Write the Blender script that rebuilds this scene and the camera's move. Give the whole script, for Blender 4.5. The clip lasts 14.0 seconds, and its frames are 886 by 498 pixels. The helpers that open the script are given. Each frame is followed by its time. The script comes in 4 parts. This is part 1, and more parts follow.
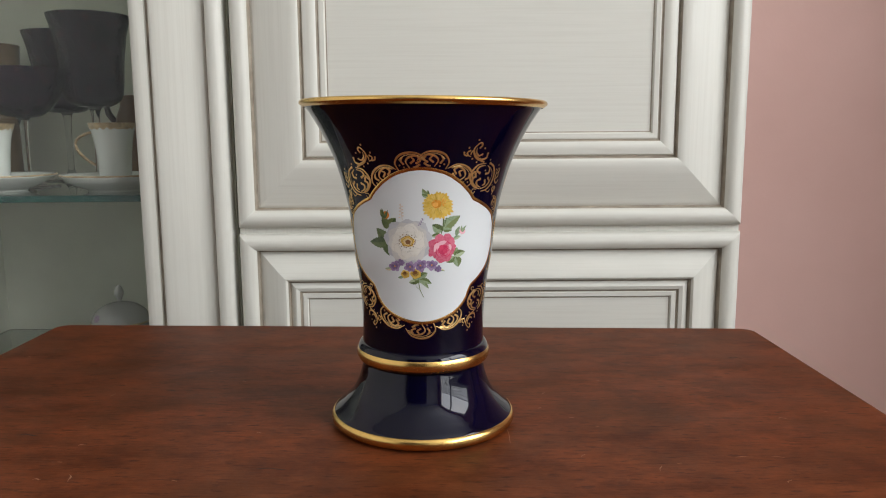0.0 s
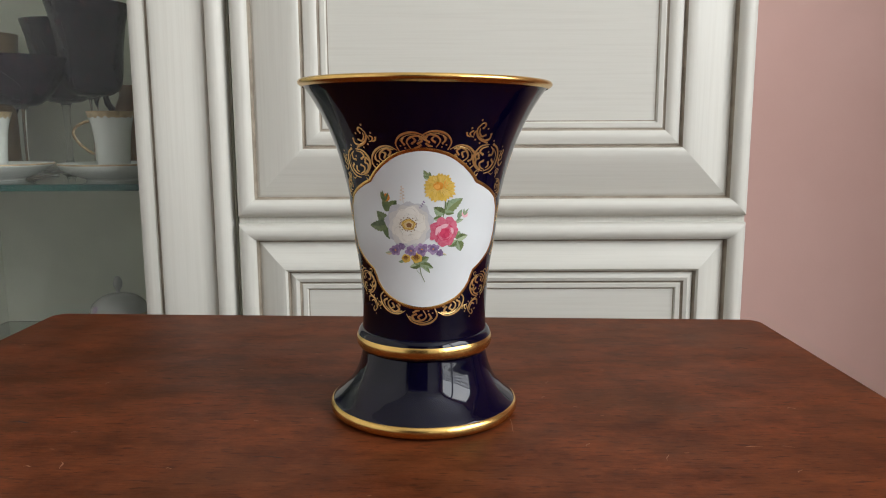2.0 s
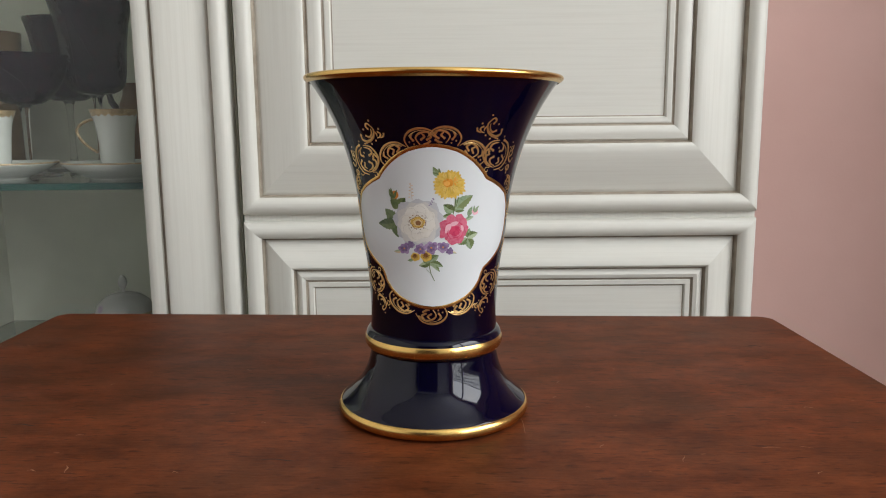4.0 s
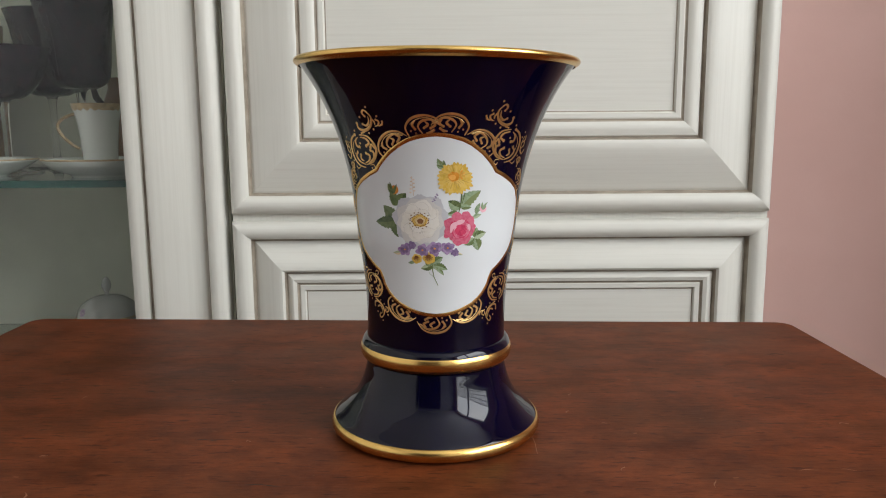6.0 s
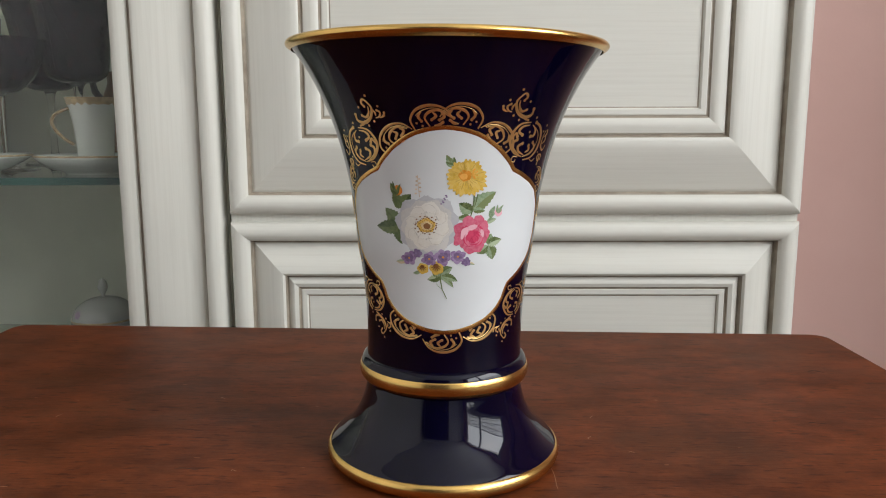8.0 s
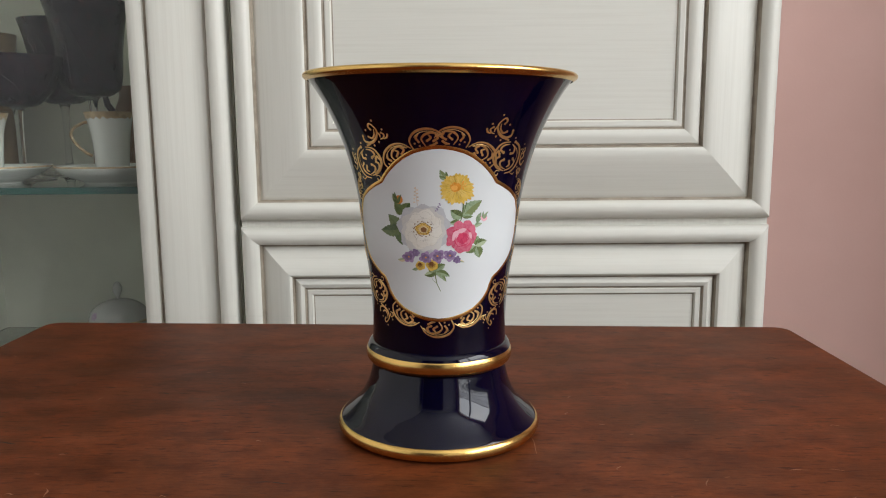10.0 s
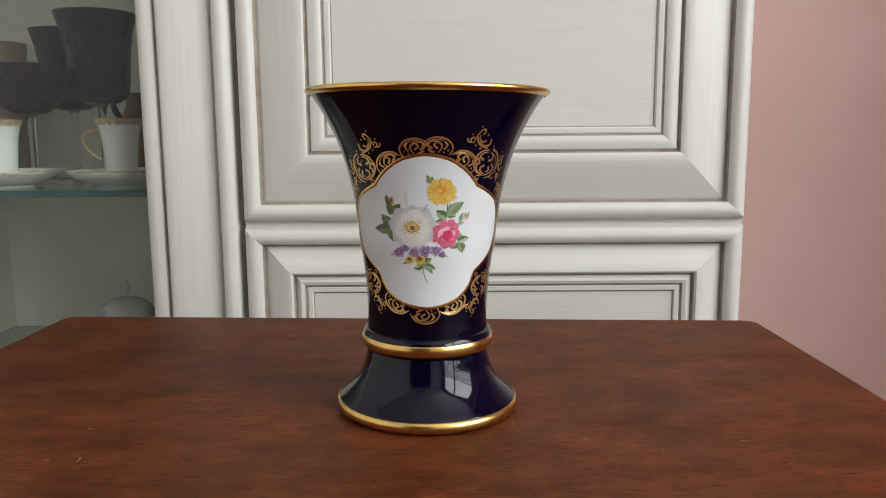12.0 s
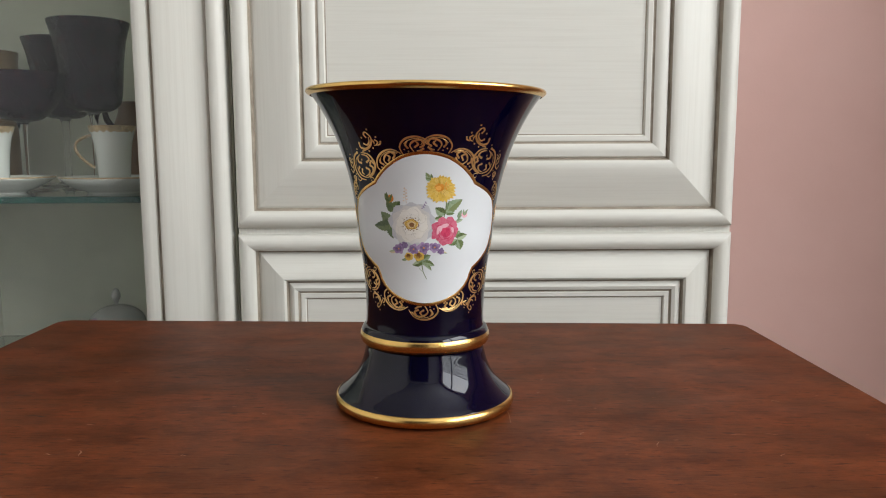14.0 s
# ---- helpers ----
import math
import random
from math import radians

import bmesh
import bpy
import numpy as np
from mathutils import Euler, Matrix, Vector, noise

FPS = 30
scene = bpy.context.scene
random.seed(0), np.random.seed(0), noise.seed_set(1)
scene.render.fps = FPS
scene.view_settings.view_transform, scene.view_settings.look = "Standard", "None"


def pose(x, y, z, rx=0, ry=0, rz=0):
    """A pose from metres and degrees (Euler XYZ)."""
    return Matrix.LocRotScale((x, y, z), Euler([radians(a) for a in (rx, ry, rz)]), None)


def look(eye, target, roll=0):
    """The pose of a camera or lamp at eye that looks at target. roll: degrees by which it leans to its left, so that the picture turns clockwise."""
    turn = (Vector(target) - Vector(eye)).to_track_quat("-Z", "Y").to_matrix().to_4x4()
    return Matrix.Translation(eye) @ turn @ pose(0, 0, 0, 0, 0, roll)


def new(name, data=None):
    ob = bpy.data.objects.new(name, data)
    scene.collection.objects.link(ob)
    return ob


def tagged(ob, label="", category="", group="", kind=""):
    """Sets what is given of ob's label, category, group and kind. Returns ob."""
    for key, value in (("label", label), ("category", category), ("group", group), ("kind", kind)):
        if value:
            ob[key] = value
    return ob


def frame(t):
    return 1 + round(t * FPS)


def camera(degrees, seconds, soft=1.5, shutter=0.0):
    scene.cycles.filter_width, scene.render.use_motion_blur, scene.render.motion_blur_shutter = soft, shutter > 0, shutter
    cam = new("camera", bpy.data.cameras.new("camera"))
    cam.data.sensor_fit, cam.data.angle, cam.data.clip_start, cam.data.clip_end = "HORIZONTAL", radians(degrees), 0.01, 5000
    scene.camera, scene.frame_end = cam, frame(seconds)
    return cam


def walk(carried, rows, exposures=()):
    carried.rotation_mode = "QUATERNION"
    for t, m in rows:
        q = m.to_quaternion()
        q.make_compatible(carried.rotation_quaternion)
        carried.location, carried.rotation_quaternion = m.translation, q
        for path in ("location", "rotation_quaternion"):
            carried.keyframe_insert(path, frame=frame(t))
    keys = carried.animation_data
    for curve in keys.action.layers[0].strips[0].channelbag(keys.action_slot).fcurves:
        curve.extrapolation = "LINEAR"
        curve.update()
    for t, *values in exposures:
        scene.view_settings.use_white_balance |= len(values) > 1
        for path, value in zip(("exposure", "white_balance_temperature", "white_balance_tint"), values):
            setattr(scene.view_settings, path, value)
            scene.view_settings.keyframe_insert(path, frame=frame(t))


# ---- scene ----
cam = camera(61.1, 14.0, soft=1.05)
ROWS = [
    (0, -0.02739, -0.12114, 0.88683, 0.163, -8.676, -0.755),
    (0.5, -0.02769, -0.12122, 0.88566, 0.321, -8.761, -0.496),
    (1, -0.03051, -0.12294, 0.88394, 0.621, -8.660, -0.635),
    (1.5, -0.02981, -0.12126, 0.88231, 0.618, -8.755, -0.571),
    (2, -0.02766, -0.11404, 0.88027, 0.274, -8.945, -0.593),
    (2.5, -0.02490, -0.11117, 0.87978, 0.299, -9.144, -0.895),
    (3, -0.02921, -0.10964, 0.88011, 0.609, -9.190, -0.938),
    (5.5, -0.03094, -0.09561, 0.87695, 0.467, -9.171, -0.903),
    (6, -0.03452, -0.07798, 0.87495, 0.093, -9.073, -0.767),
    (6.5, -0.03501, -0.06331, 0.87480, 0.155, -9.278, -0.670),
    (7, -0.03571, -0.05051, 0.87396, 0.757, -9.289, -0.579),
    (7.5, -0.03553, -0.04451, 0.87394, 0.703, -9.195, -0.603),
    (8, -0.03456, -0.04482, 0.87282, 0.828, -9.128, -0.516),
    (10.5, -0.03170, -0.10479, 0.87921, 0.550, -8.706, -0.866),
    (11, -0.02989, -0.11788, 0.88001, 0.715, -8.692, -1.058),
    (11.5, -0.02958, -0.12520, 0.88105, 0.623, -8.572, -0.750),
    (12, -0.02735, -0.12585, 0.88051, 0.489, -8.526, -0.814),
    (12.4, -0.02936, -0.12642, 0.88155, 0.535, -8.465, -0.969),
    (12.5, -0.02604, -0.12503, 0.87409, -0.438, -7.673, -0.844),
    (13, -0.02698, -0.12779, 0.87440, -0.443, -7.609, -0.932),
    (13.5, -0.02969, -0.13402, 0.87492, -0.426, -7.523, -0.702),
    (14, -0.03279, -0.13261, 0.87319, -0.563, -7.359, -0.585),
]


def eye_pose(x, y, z, yaw, pitch, roll):
    """Eye, yaw to the left from +y, pitch up, roll."""
    return pose(x, y, z, 0, 0, yaw) @ pose(0, 0, 0, 90 + pitch, 0, 0) @ pose(0, 0, 0, 0, 0, roll)


walk(cam, [(r[0], eye_pose(*r[1:])) for r in ROWS], [(0, 0.0), (12.4, 0.0), (12.5, 0.08), (14.0, 0.08)])

# ---- world, sun and exposure ----
world = bpy.data.worlds.new("sky")
scene.world = world
world.use_nodes = True
_wn = world.node_tree.nodes
_sky = _wn.new("ShaderNodeTexSky")
_sky.sky_type, _sky.sun_disc = "NISHITA", False
_sky.sun_elevation, _sky.sun_rotation = radians(38), radians(115)
_wn["Background"].inputs["Strength"].default_value = 0.12
world.node_tree.links.new(_sky.outputs[0], _wn["Background"].inputs[0])
sun = new("sun", bpy.data.lights.new("sun", "SUN"))
sun.data.energy, sun.data.angle, sun.data.color = 0.8, radians(12), (1.0, 0.95, 0.88)
sun.matrix_world = look((6, 3, 6), (0, 0, 0.8))
# the sky's light through the window's opening in the right wall
win_light = new("window_light", bpy.data.lights.new("window_light", "AREA"))
win_light.data.shape, win_light.data.size, win_light.data.size_y = "RECTANGLE", 2.1, 1.45
win_light.data.energy, win_light.data.color = 76, (0.95, 0.98, 1.0)
win_light.matrix_world = look((1.48, -0.98, 1.6), (0, -0.98, 1.66))


# ---- materials ----
class Mat:
    """A node material with its Principled shader at hand."""

    def __init__(self, name, color=(0.8, 0.8, 0.8), rough=0.5, metal=0.0, **more):
        self.m = bpy.data.materials.new(name)
        self.m.use_nodes = True
        self.t = self.m.node_tree
        self.b = self.t.nodes["Principled BSDF"]
        self.set("Base Color", (*color, 1))
        self.set("Roughness", rough)
        self.set("Metallic", metal)
        for k, v in more.items():
            self.set(k.replace("_", " "), v)

    def set(self, key, value):
        self.b.inputs[key].default_value = value

    def n(self, kind, **inputs):
        node = self.t.nodes.new("ShaderNode" + kind)
        for k, v in inputs.items():
            node.inputs[k.replace("_", " ")].default_value = v
        return node

    def link(self, a, b):
        self.t.links.new(a, b)

    def coords(self, scale=(1, 1, 1), rot=(0, 0, 0)):
        c, m = self.n("TexCoord"), self.n("Mapping")
        m.inputs["Scale"].default_value = scale
        m.inputs["Rotation"].default_value = rot
        self.link(c.outputs["Object"], m.inputs[0])
        return m.outputs[0]

    def noise(self, vec, scale, detail=4, rough=0.6):
        t = self.n("TexNoise", Scale=scale, Detail=detail, Roughness=rough)
        self.link(vec, t.inputs["Vector"])
        return t.outputs["Fac"]

    def ramp(self, fac, stops):
        r = self.n("ValToRGB")
        el = r.color_ramp.elements
        while len(el) < len(stops):
            el.new(0.5)
        for e, (p, c) in zip(el, stops):
            e.position, e.color = p, (*c, 1)
        self.link(fac, r.inputs[0])
        return r.outputs[0]

    def mix(self, fac, a, b, mode="MIX"):
        m = self.t.nodes.new("ShaderNodeMix")
        m.data_type, m.blend_type = "RGBA", mode
        for s, v in ((m.inputs[0], fac), (m.inputs[6], a), (m.inputs[7], b)):
            if hasattr(v, "links"):
                self.link(v, s)
            elif isinstance(v, tuple):
                s.default_value = (*v, 1)
            else:
                s.default_value = v
        return m.outputs[2]

    def color(self, sock):
        self.link(sock, self.b.inputs["Base Color"])

    def rough(self, fac, lo, hi):
        r = self.n("MapRange", To_Min=lo, To_Max=hi)
        self.link(fac, r.inputs[0])
        self.link(r.outputs[0], self.b.inputs["Roughness"])

    def bump(self, fac, strength, distance):
        b = self.n("Bump", Strength=strength, Distance=distance)
        self.link(fac, b.inputs["Height"])
        self.link(b.outputs[0], self.b.inputs["Normal"])


def cream_paint(name, along):
    """Brushed cream paint with fine streaks along x or z."""
    m = Mat(name, (0.7, 0.68, 0.62), 0.42)
    sc = (9, 60, 420) if along == "x" else (420, 60, 9)
    v = m.coords(sc)
    streak, cloud = m.noise(v, 1.0, 6, 0.65), m.noise(m.coords((1, 1, 1)), 5.0, 4)
    col = m.ramp(streak, [(0.3, (0.645, 0.632, 0.566)), (0.52, (0.695, 0.686, 0.620)), (0.75, (0.720, 0.712, 0.650))])
    col = m.mix(0.25, col, m.ramp(cloud, [(0.35, (0.64, 0.629, 0.564)), (0.7, (0.72, 0.714, 0.655))]))
    m.color(col)
    m.rough(cloud, 0.33, 0.5)
    m.bump(streak, 0.05, 0.0002)
    return m.m


def patina_paint():
    """Brown-grey antique glaze left in the grooves."""
    m = Mat("patina", (0.2, 0.17, 0.14), 0.6)
    v = m.coords((40, 40, 40))
    m.color(m.ramp(m.noise(v, 1.5), [(0.3, (0.23, 0.19, 0.145)), (0.7, (0.41, 0.36, 0.285))]))
    return m.m


def mahogany():
    """Polished red-brown wood: soft clouds, short dark dashes along the grain, few pale nicks."""
    m = Mat("mahogany", (0.1, 0.03, 0.015), 0.45)
    m.set("Specular IOR Level", 0.08)
    grain = m.noise(m.coords((22, 60, 20)), 2.0, 9, 0.75)
    pores = m.noise(m.coords((50, 420, 60)), 2.0, 3, 0.6)
    cloud = m.noise(m.coords((9.0, 13.0, 4.0)), 2.4, 8, 0.72)
    hue = m.noise(m.coords((7.0, 12.0, 4.0)), 2.0, 4, 0.55)
    dash = m.noise(m.coords((90, 460, 20)), 1.0, 4, 0.65)
    col = m.ramp(grain, [(0.30, (0.099, 0.0238, 0.0078)), (0.5, (0.130, 0.0326, 0.0106)), (0.70, (0.165, 0.0432, 0.0144))])
    col = m.mix(0.62, col, m.ramp(cloud, [(0.37, (0.30, 0.31, 0.33)), (0.63, (1.46, 1.47, 1.46))]), "MULTIPLY")
    col = m.mix(m.ramp(hue, [(0.45, (0, 0, 0)), (0.65, (0.4, 0.4, 0.4))]), col, (0.086, 0.032, 0.0125))
    col = m.mix(m.ramp(dash, [(0.56, (0, 0, 0)), (0.66, (0.85, 0.85, 0.85))]), col, (0.046, 0.0125, 0.0055))
    col = m.mix(m.ramp(pores, [(0.64, (0, 0, 0)), (0.76, (0.3, 0.3, 0.3))]), col, (0.04, 0.012, 0.006))
    nick = m.noise(m.coords((150, 300, 90)), 1.0, 2, 0.4)
    rub = m.noise(m.coords((30, 130, 20)), 1.0, 7, 0.8)
    col = m.mix(m.ramp(rub, [(0.60, (0, 0, 0)), (0.74, (0.55, 0.55, 0.55))]), col, (0.175, 0.062, 0.024))
    col = m.mix(m.ramp(nick, [(0.755, (0, 0, 0)), (0.79, (0.45, 0.45, 0.45))]), col, (0.28, 0.13, 0.07))
    m.color(col)
    m.rough(m.noise(m.coords((6, 14, 6)), 2.0, 5), 0.38, 0.60)
    m.bump(pores, 0.2, 0.0003)
    return m.m


def cobalt():
    m = Mat("cobalt_glaze", (0.003, 0.002, 0.018), 0.05, IOR=1.5)
    c = m.noise(m.coords((30, 30, 30)), 1.0, 3)
    m.color(m.ramp(c, [(0.3, (0.0004, 0.0003, 0.0062)), (0.7, (0.0006, 0.0005, 0.0120))]))
    m.set("Specular IOR Level", 0.36)
    m.bump(m.noise(m.coords((60, 60, 60)), 1.0, 2), 0.03, 0.0005)
    return m.m


def gilt(name="gilding", rough=0.19, metal=1.0, color=(0.92, 0.60, 0.19)):
    m = Mat(name, (0.78, 0.46, 0.12), rough, metal)
    c = m.noise(m.coords((120, 120, 120)), 1.0, 5)
    m.color(m.ramp(c, [(0.3, tuple(k * 0.8 for k in color)), (0.7, color)]))
    m.rough(c, rough * 0.8, rough * 1.7)
    return m.m


def porcelain(name="porcelain", color=(0.70, 0.735, 0.745)):
    m = Mat(name, color, 0.09, IOR=1.5)
    c = m.noise(m.coords((40, 40, 40)), 1.0, 3)
    m.color(m.ramp(c, [(0.3, tuple(0.97 * k for k in color)), (0.7, color)]))
    return m.m


def pink_wall():
    m = Mat("pink_wall", (0.55, 0.33, 0.29), 0.75)
    c, f = m.noise(m.coords((3, 3, 3)), 1.5, 4), m.noise(m.coords((220, 220, 220)), 1.0, 3)
    m.color(m.ramp(c, [(0.3, (0.69, 0.44, 0.385)), (0.7, (0.74, 0.485, 0.43))]))
    m.bump(f, 0.2, 0.0006)
    return m.m


def plain(name, color, rough=0.6, spread=0.12, scale=8.0, **more):
    """A slightly uneven plain surface."""
    m = Mat(name, color, rough, **more)
    c = m.noise(m.coords((scale, scale, scale)), 1.0, 5)
    m.color(m.ramp(c, [(0.3, tuple(k * (1 - spread) for k in color)), (0.7, tuple(min(1, k * (1 + spread)) for k in color))]))
    return m.m


def clear_glass(name, color=(1, 1, 1), rough=0.0, haze=0.0, ior=1.45):
    """Glass; haze is a diffuse share, in the pane a veil for reflected room light."""
    m = Mat(name, color, rough, IOR=ior)
    m.set("Transmission Weight", 1.0 - haze)
    return m.m


CREAM_X, CREAM_Z, PATINA = cream_paint("cream_paint_across", "x"), cream_paint("cream_paint_upright", "z"), patina_paint()
WOOD, COBALT, GOLD, WHITE, PINK = mahogany(), cobalt(), gilt(), porcelain(), pink_wall()
GLASS, GREEN_EDGE = clear_glass("veiled_glass", (0.93, 0.95, 0.94), haze=0.008, ior=1.25), clear_glass("shelf_glass", (0.90, 0.97, 0.94))
EDGE_GREEN = plain("green_glass_edge", (0.035, 0.105, 0.085), 0.25, 0.3, 40.0)
INNER = plain("cabinet_inside", (0.74, 0.735, 0.63), 0.6)
PALE_WALL = plain("grey_wall", (0.56, 0.555, 0.545), 0.8, 0.05, 3.0)
# unseen left wall, made white as a reflector for the vase's left side
WEST_WALL = plain("white_fill_wall", (0.80, 0.795, 0.78), 0.8, 0.03, 3.0)
CEIL = plain("ceiling_paint", (0.86, 0.86, 0.85), 0.8, 0.04)
FLOOR = plain("floor_boards", (0.12, 0.07, 0.04), 0.45, 0.25)


# ---- building helpers ----
def mesh_of(bm, name, mats, smooth=False, angle=None):
    bmesh.ops.recalc_face_normals(bm, faces=bm.faces[:])
    me = bpy.data.meshes.new(name)
    bm.to_mesh(me)
    bm.free()
    for m in mats if isinstance(mats, (list, tuple)) else [mats]:
        me.materials.append(m)
    if smooth:
        me.polygons.foreach_set("use_smooth", [True] * len(me.polygons))
        if angle:
            me.set_sharp_from_angle(angle=radians(angle))
    return me


def part(name, bm, mats, parent=None, label="", smooth=False, angle=None):
    """One mesh object out of a bmesh, under its thing or part."""
    ob = new(name, mesh_of(bm, name, mats, smooth, angle))
    ob.parent = parent
    if label:
        ob["label"] = label
    return ob


def empty(name, m=None):
    ob = new(name)
    ob.empty_display_size = 0.02
    if m is not None:
        ob.matrix_basis = m
    return ob


def box(x0, x1, y0, y1, z0, z1, bevel=0.0, bm=None):
    bm = bm or bmesh.new()
    made = bmesh.ops.create_cube(bm, size=1)["verts"]
    for v in made:
        v.co = Vector(((x0 + x1) / 2 + v.co.x * (x1 - x0), (y0 + y1) / 2 + v.co.y * (y1 - y0), (z0 + z1) / 2 + v.co.z * (z1 - z0)))
    if bevel:
        edges = {e for v in made for e in v.link_edges}
        bmesh.ops.bevel(bm, geom=list(edges), offset=bevel, segments=2, affect="EDGES", profile=0.5)
    return bm


def lathe(profile, segments=96, bm=None, center=(0, 0)):
    """A turned body from (radius, height) points; a radius of 0 closes it."""
    bm = bm or bmesh.new()
    rings = []
    for r, z in profile:
        if r < 1e-7:
            rings.append([bm.verts.new((center[0], center[1], z))])
        else:
            rings.append([bm.verts.new((center[0] + r * math.cos(2 * math.pi * k / segments), center[1] + r * math.sin(2 * math.pi * k / segments), z)) for k in range(segments)])
    for a, b in zip(rings, rings[1:]):
        for k in range(segments):
            j = (k + 1) % segments
            if len(a) == 1 and len(b) == 1:
                continue
            if len(a) == 1:
                bm.faces.new((a[0], b[k], b[j]))
            elif len(b) == 1:
                bm.faces.new((a[k], a[j], b[0]))
            else:
                bm.faces.new((a[k], a[j], b[j], b[k]))
    return bm


def smooth_profile(points, steps=6):
    """Catmull-Rom through (r, z) points."""
    p = [points[0], *points, points[-1]]
    out = []
    for a, b, c, d in zip(p, p[1:], p[2:], p[3:]):
        for k in range(steps):
            t = k / steps
            out.append(tuple(0.5 * (2 * b[i] + (c[i] - a[i]) * t + (2 * a[i] - 5 * b[i] + 4 * c[i] - d[i]) * t * t + (3 * b[i] - a[i] - 3 * c[i] + d[i]) * t**3) for i in (0, 1)))
    return out + [points[-1]]


# ---- the room ----
X0, X1, Y0, Y1, HIGH = -1.35, 1.4, -2.5, 0.946, 2.5
WY0, WY1, WZ0, WZ1 = -2.05, 0.1, 0.85, 2.35
tagged(part("floor", box(X0 - 0.2, X1 + 0.2, Y0 - 0.2, Y1 + 0.2, -0.1, 0), FLOOR), "brown wooden floor of the room", "floor", kind="structure")
tagged(part("ceiling", box(X0 - 0.2, X1 + 0.2, Y0 - 0.2, Y1 + 0.2, HIGH, HIGH + 0.1), CEIL), "white painted ceiling", "ceiling", kind="structure")
tagged(part("wall_north", box(X0, X1, Y1, Y1 + 0.2, 0, HIGH), PINK), "plain dusty-pink painted wall behind the cabinet", "wall", kind="structure")
tagged(part("wall_south", box(X0, X1, Y0 - 0.2, Y0, 0, HIGH), PALE_WALL), "plain grey painted wall", "wall", kind="structure")
tagged(part("wall_west", box(X0 - 0.2, X0, Y0 - 0.2, Y1 + 0.2, 0, HIGH), WEST_WALL), "plain unseen wall, made white to bounce fill light", "wall", kind="structure")
bm = box(X1, X1 + 0.2, Y0 - 0.2, WY0, 0, HIGH)
box(X1, X1 + 0.2, WY1, Y1 + 0.2, 0, HIGH, bm=bm)
box(X1, X1 + 0.2, WY0, WY1, 0, WZ0, bm=bm)
box(X1, X1 + 0.2, WY0, WY1, WZ1, HIGH, bm=bm)
tagged(part("wall_east", bm, PINK), "dusty-pink painted wall with a window opening", "wall", kind="structure")


# ---- cabinet ----
FRONT = 0.54
# both cabinets and what stands in them: their own frame, set into the room
UNIT = pose(0.0066, -0.0077, 0.002, 0, 0.35, 0) @ Matrix.Scale(0.993, 4)


def framed(name, x0, x1, z0, z1, profile, parent, label="", y=FRONT, hollow=False):
    """A mitred moulding frame: (inset, depth, patina) steps inwards from the edge; the last step is filled by a panel unless hollow."""
    bm = bmesh.new()
    loops = [[bm.verts.new((px, y + h, pz)) for px, pz in ((x0 + d, z0 + d), (x1 - d, z0 + d), (x1 - d, z1 - d), (x0 + d, z1 - d))] for d, h, _ in profile]
    for i, (p, q) in enumerate(zip(loops, loops[1:])):
        for k in range(4):
            f = bm.faces.new((p[k], p[(k + 1) % 4], q[(k + 1) % 4], q[k]))
            f.material_index = 2 if profile[i + 1][2] else (0 if k in (0, 2) else 1)
            f.smooth = True
    mitres = {frozenset((p[k], q[k])) for p, q in zip(loops, loops[1:]) for k in range(4)}
    if not hollow:
        bm.faces.new(loops[-1]).material_index = 0
    bm.normal_update()
    for e in bm.edges:
        if frozenset(e.verts) in mitres or (len(e.link_faces) == 2 and e.calc_face_angle() > radians(38)):
            e.smooth = False
    ob = part(name, bm, [CREAM_X, CREAM_Z, PATINA], parent, label)
    return ob


BEAD = [(0, 0.019, 0), (0, 0.006, 0), (0.0008, 0.0032, 0), (0.003, 0.0012, 0), (0.007, 0.0, 0), (0.011, 0.0011, 0), (0.0138, 0.0034, 0), (0.0150, 0.0058, 0), (0.0158, 0.0106, 1), (0.0170, 0.0110, 1)]


def pillow(width, start):
    return [(start + width * u, h, 0) for u, h in ((0.005, 0.0106), (0.06, 0.0098), (0.2, 0.0078), (0.4, 0.0050), (0.6, 0.0026), (0.78, 0.0010), (0.9, 0.0008), (0.97, 0.0026))]


DOOR = BEAD + pillow(0.043, 0.0172) + [(0.0600, 0.0062, 1), (0.0612, 0.0064, 1), (0.0622, 0.0046, 0), (0.0665, 0.0036, 0), (0.0705, 0.0042, 0), (0.0735, 0.006, 0), (0.0746, 0.0072, 1), (0.0756, 0.0072, 1), (0.0764, 0.0066, 0), (0.0800, 0.0068, 0), (0.0812, 0.0090, 0), (0.0822, 0.0092, 1)]
DRAWER = BEAD + pillow(0.026, 0.0172) + [(0.0434, 0.0062, 1), (0.0444, 0.0064, 1), (0.0456, 0.005, 0), (0.0490, 0.004, 0), (0.0520, 0.0052, 0), (0.0530, 0.0070, 1), (0.0540, 0.0072, 1), (0.0548, 0.0066, 0), (0.0582, 0.0068, 0), (0.0592, 0.0088, 0), (0.0600, 0.0090, 1)]
GLAZED = BEAD + pillow(0.046, 0.0172) + [(0.0636, 0.0068, 1), (0.0654, 0.0068, 1), (0.0662, 0.0046, 0), (0.0700, 0.0034, 0), (0.0760, 0.0046, 0), (0.0805, 0.0085, 0), (0.0815, 0.019, 0), (0.0815, 0.021, 0)]

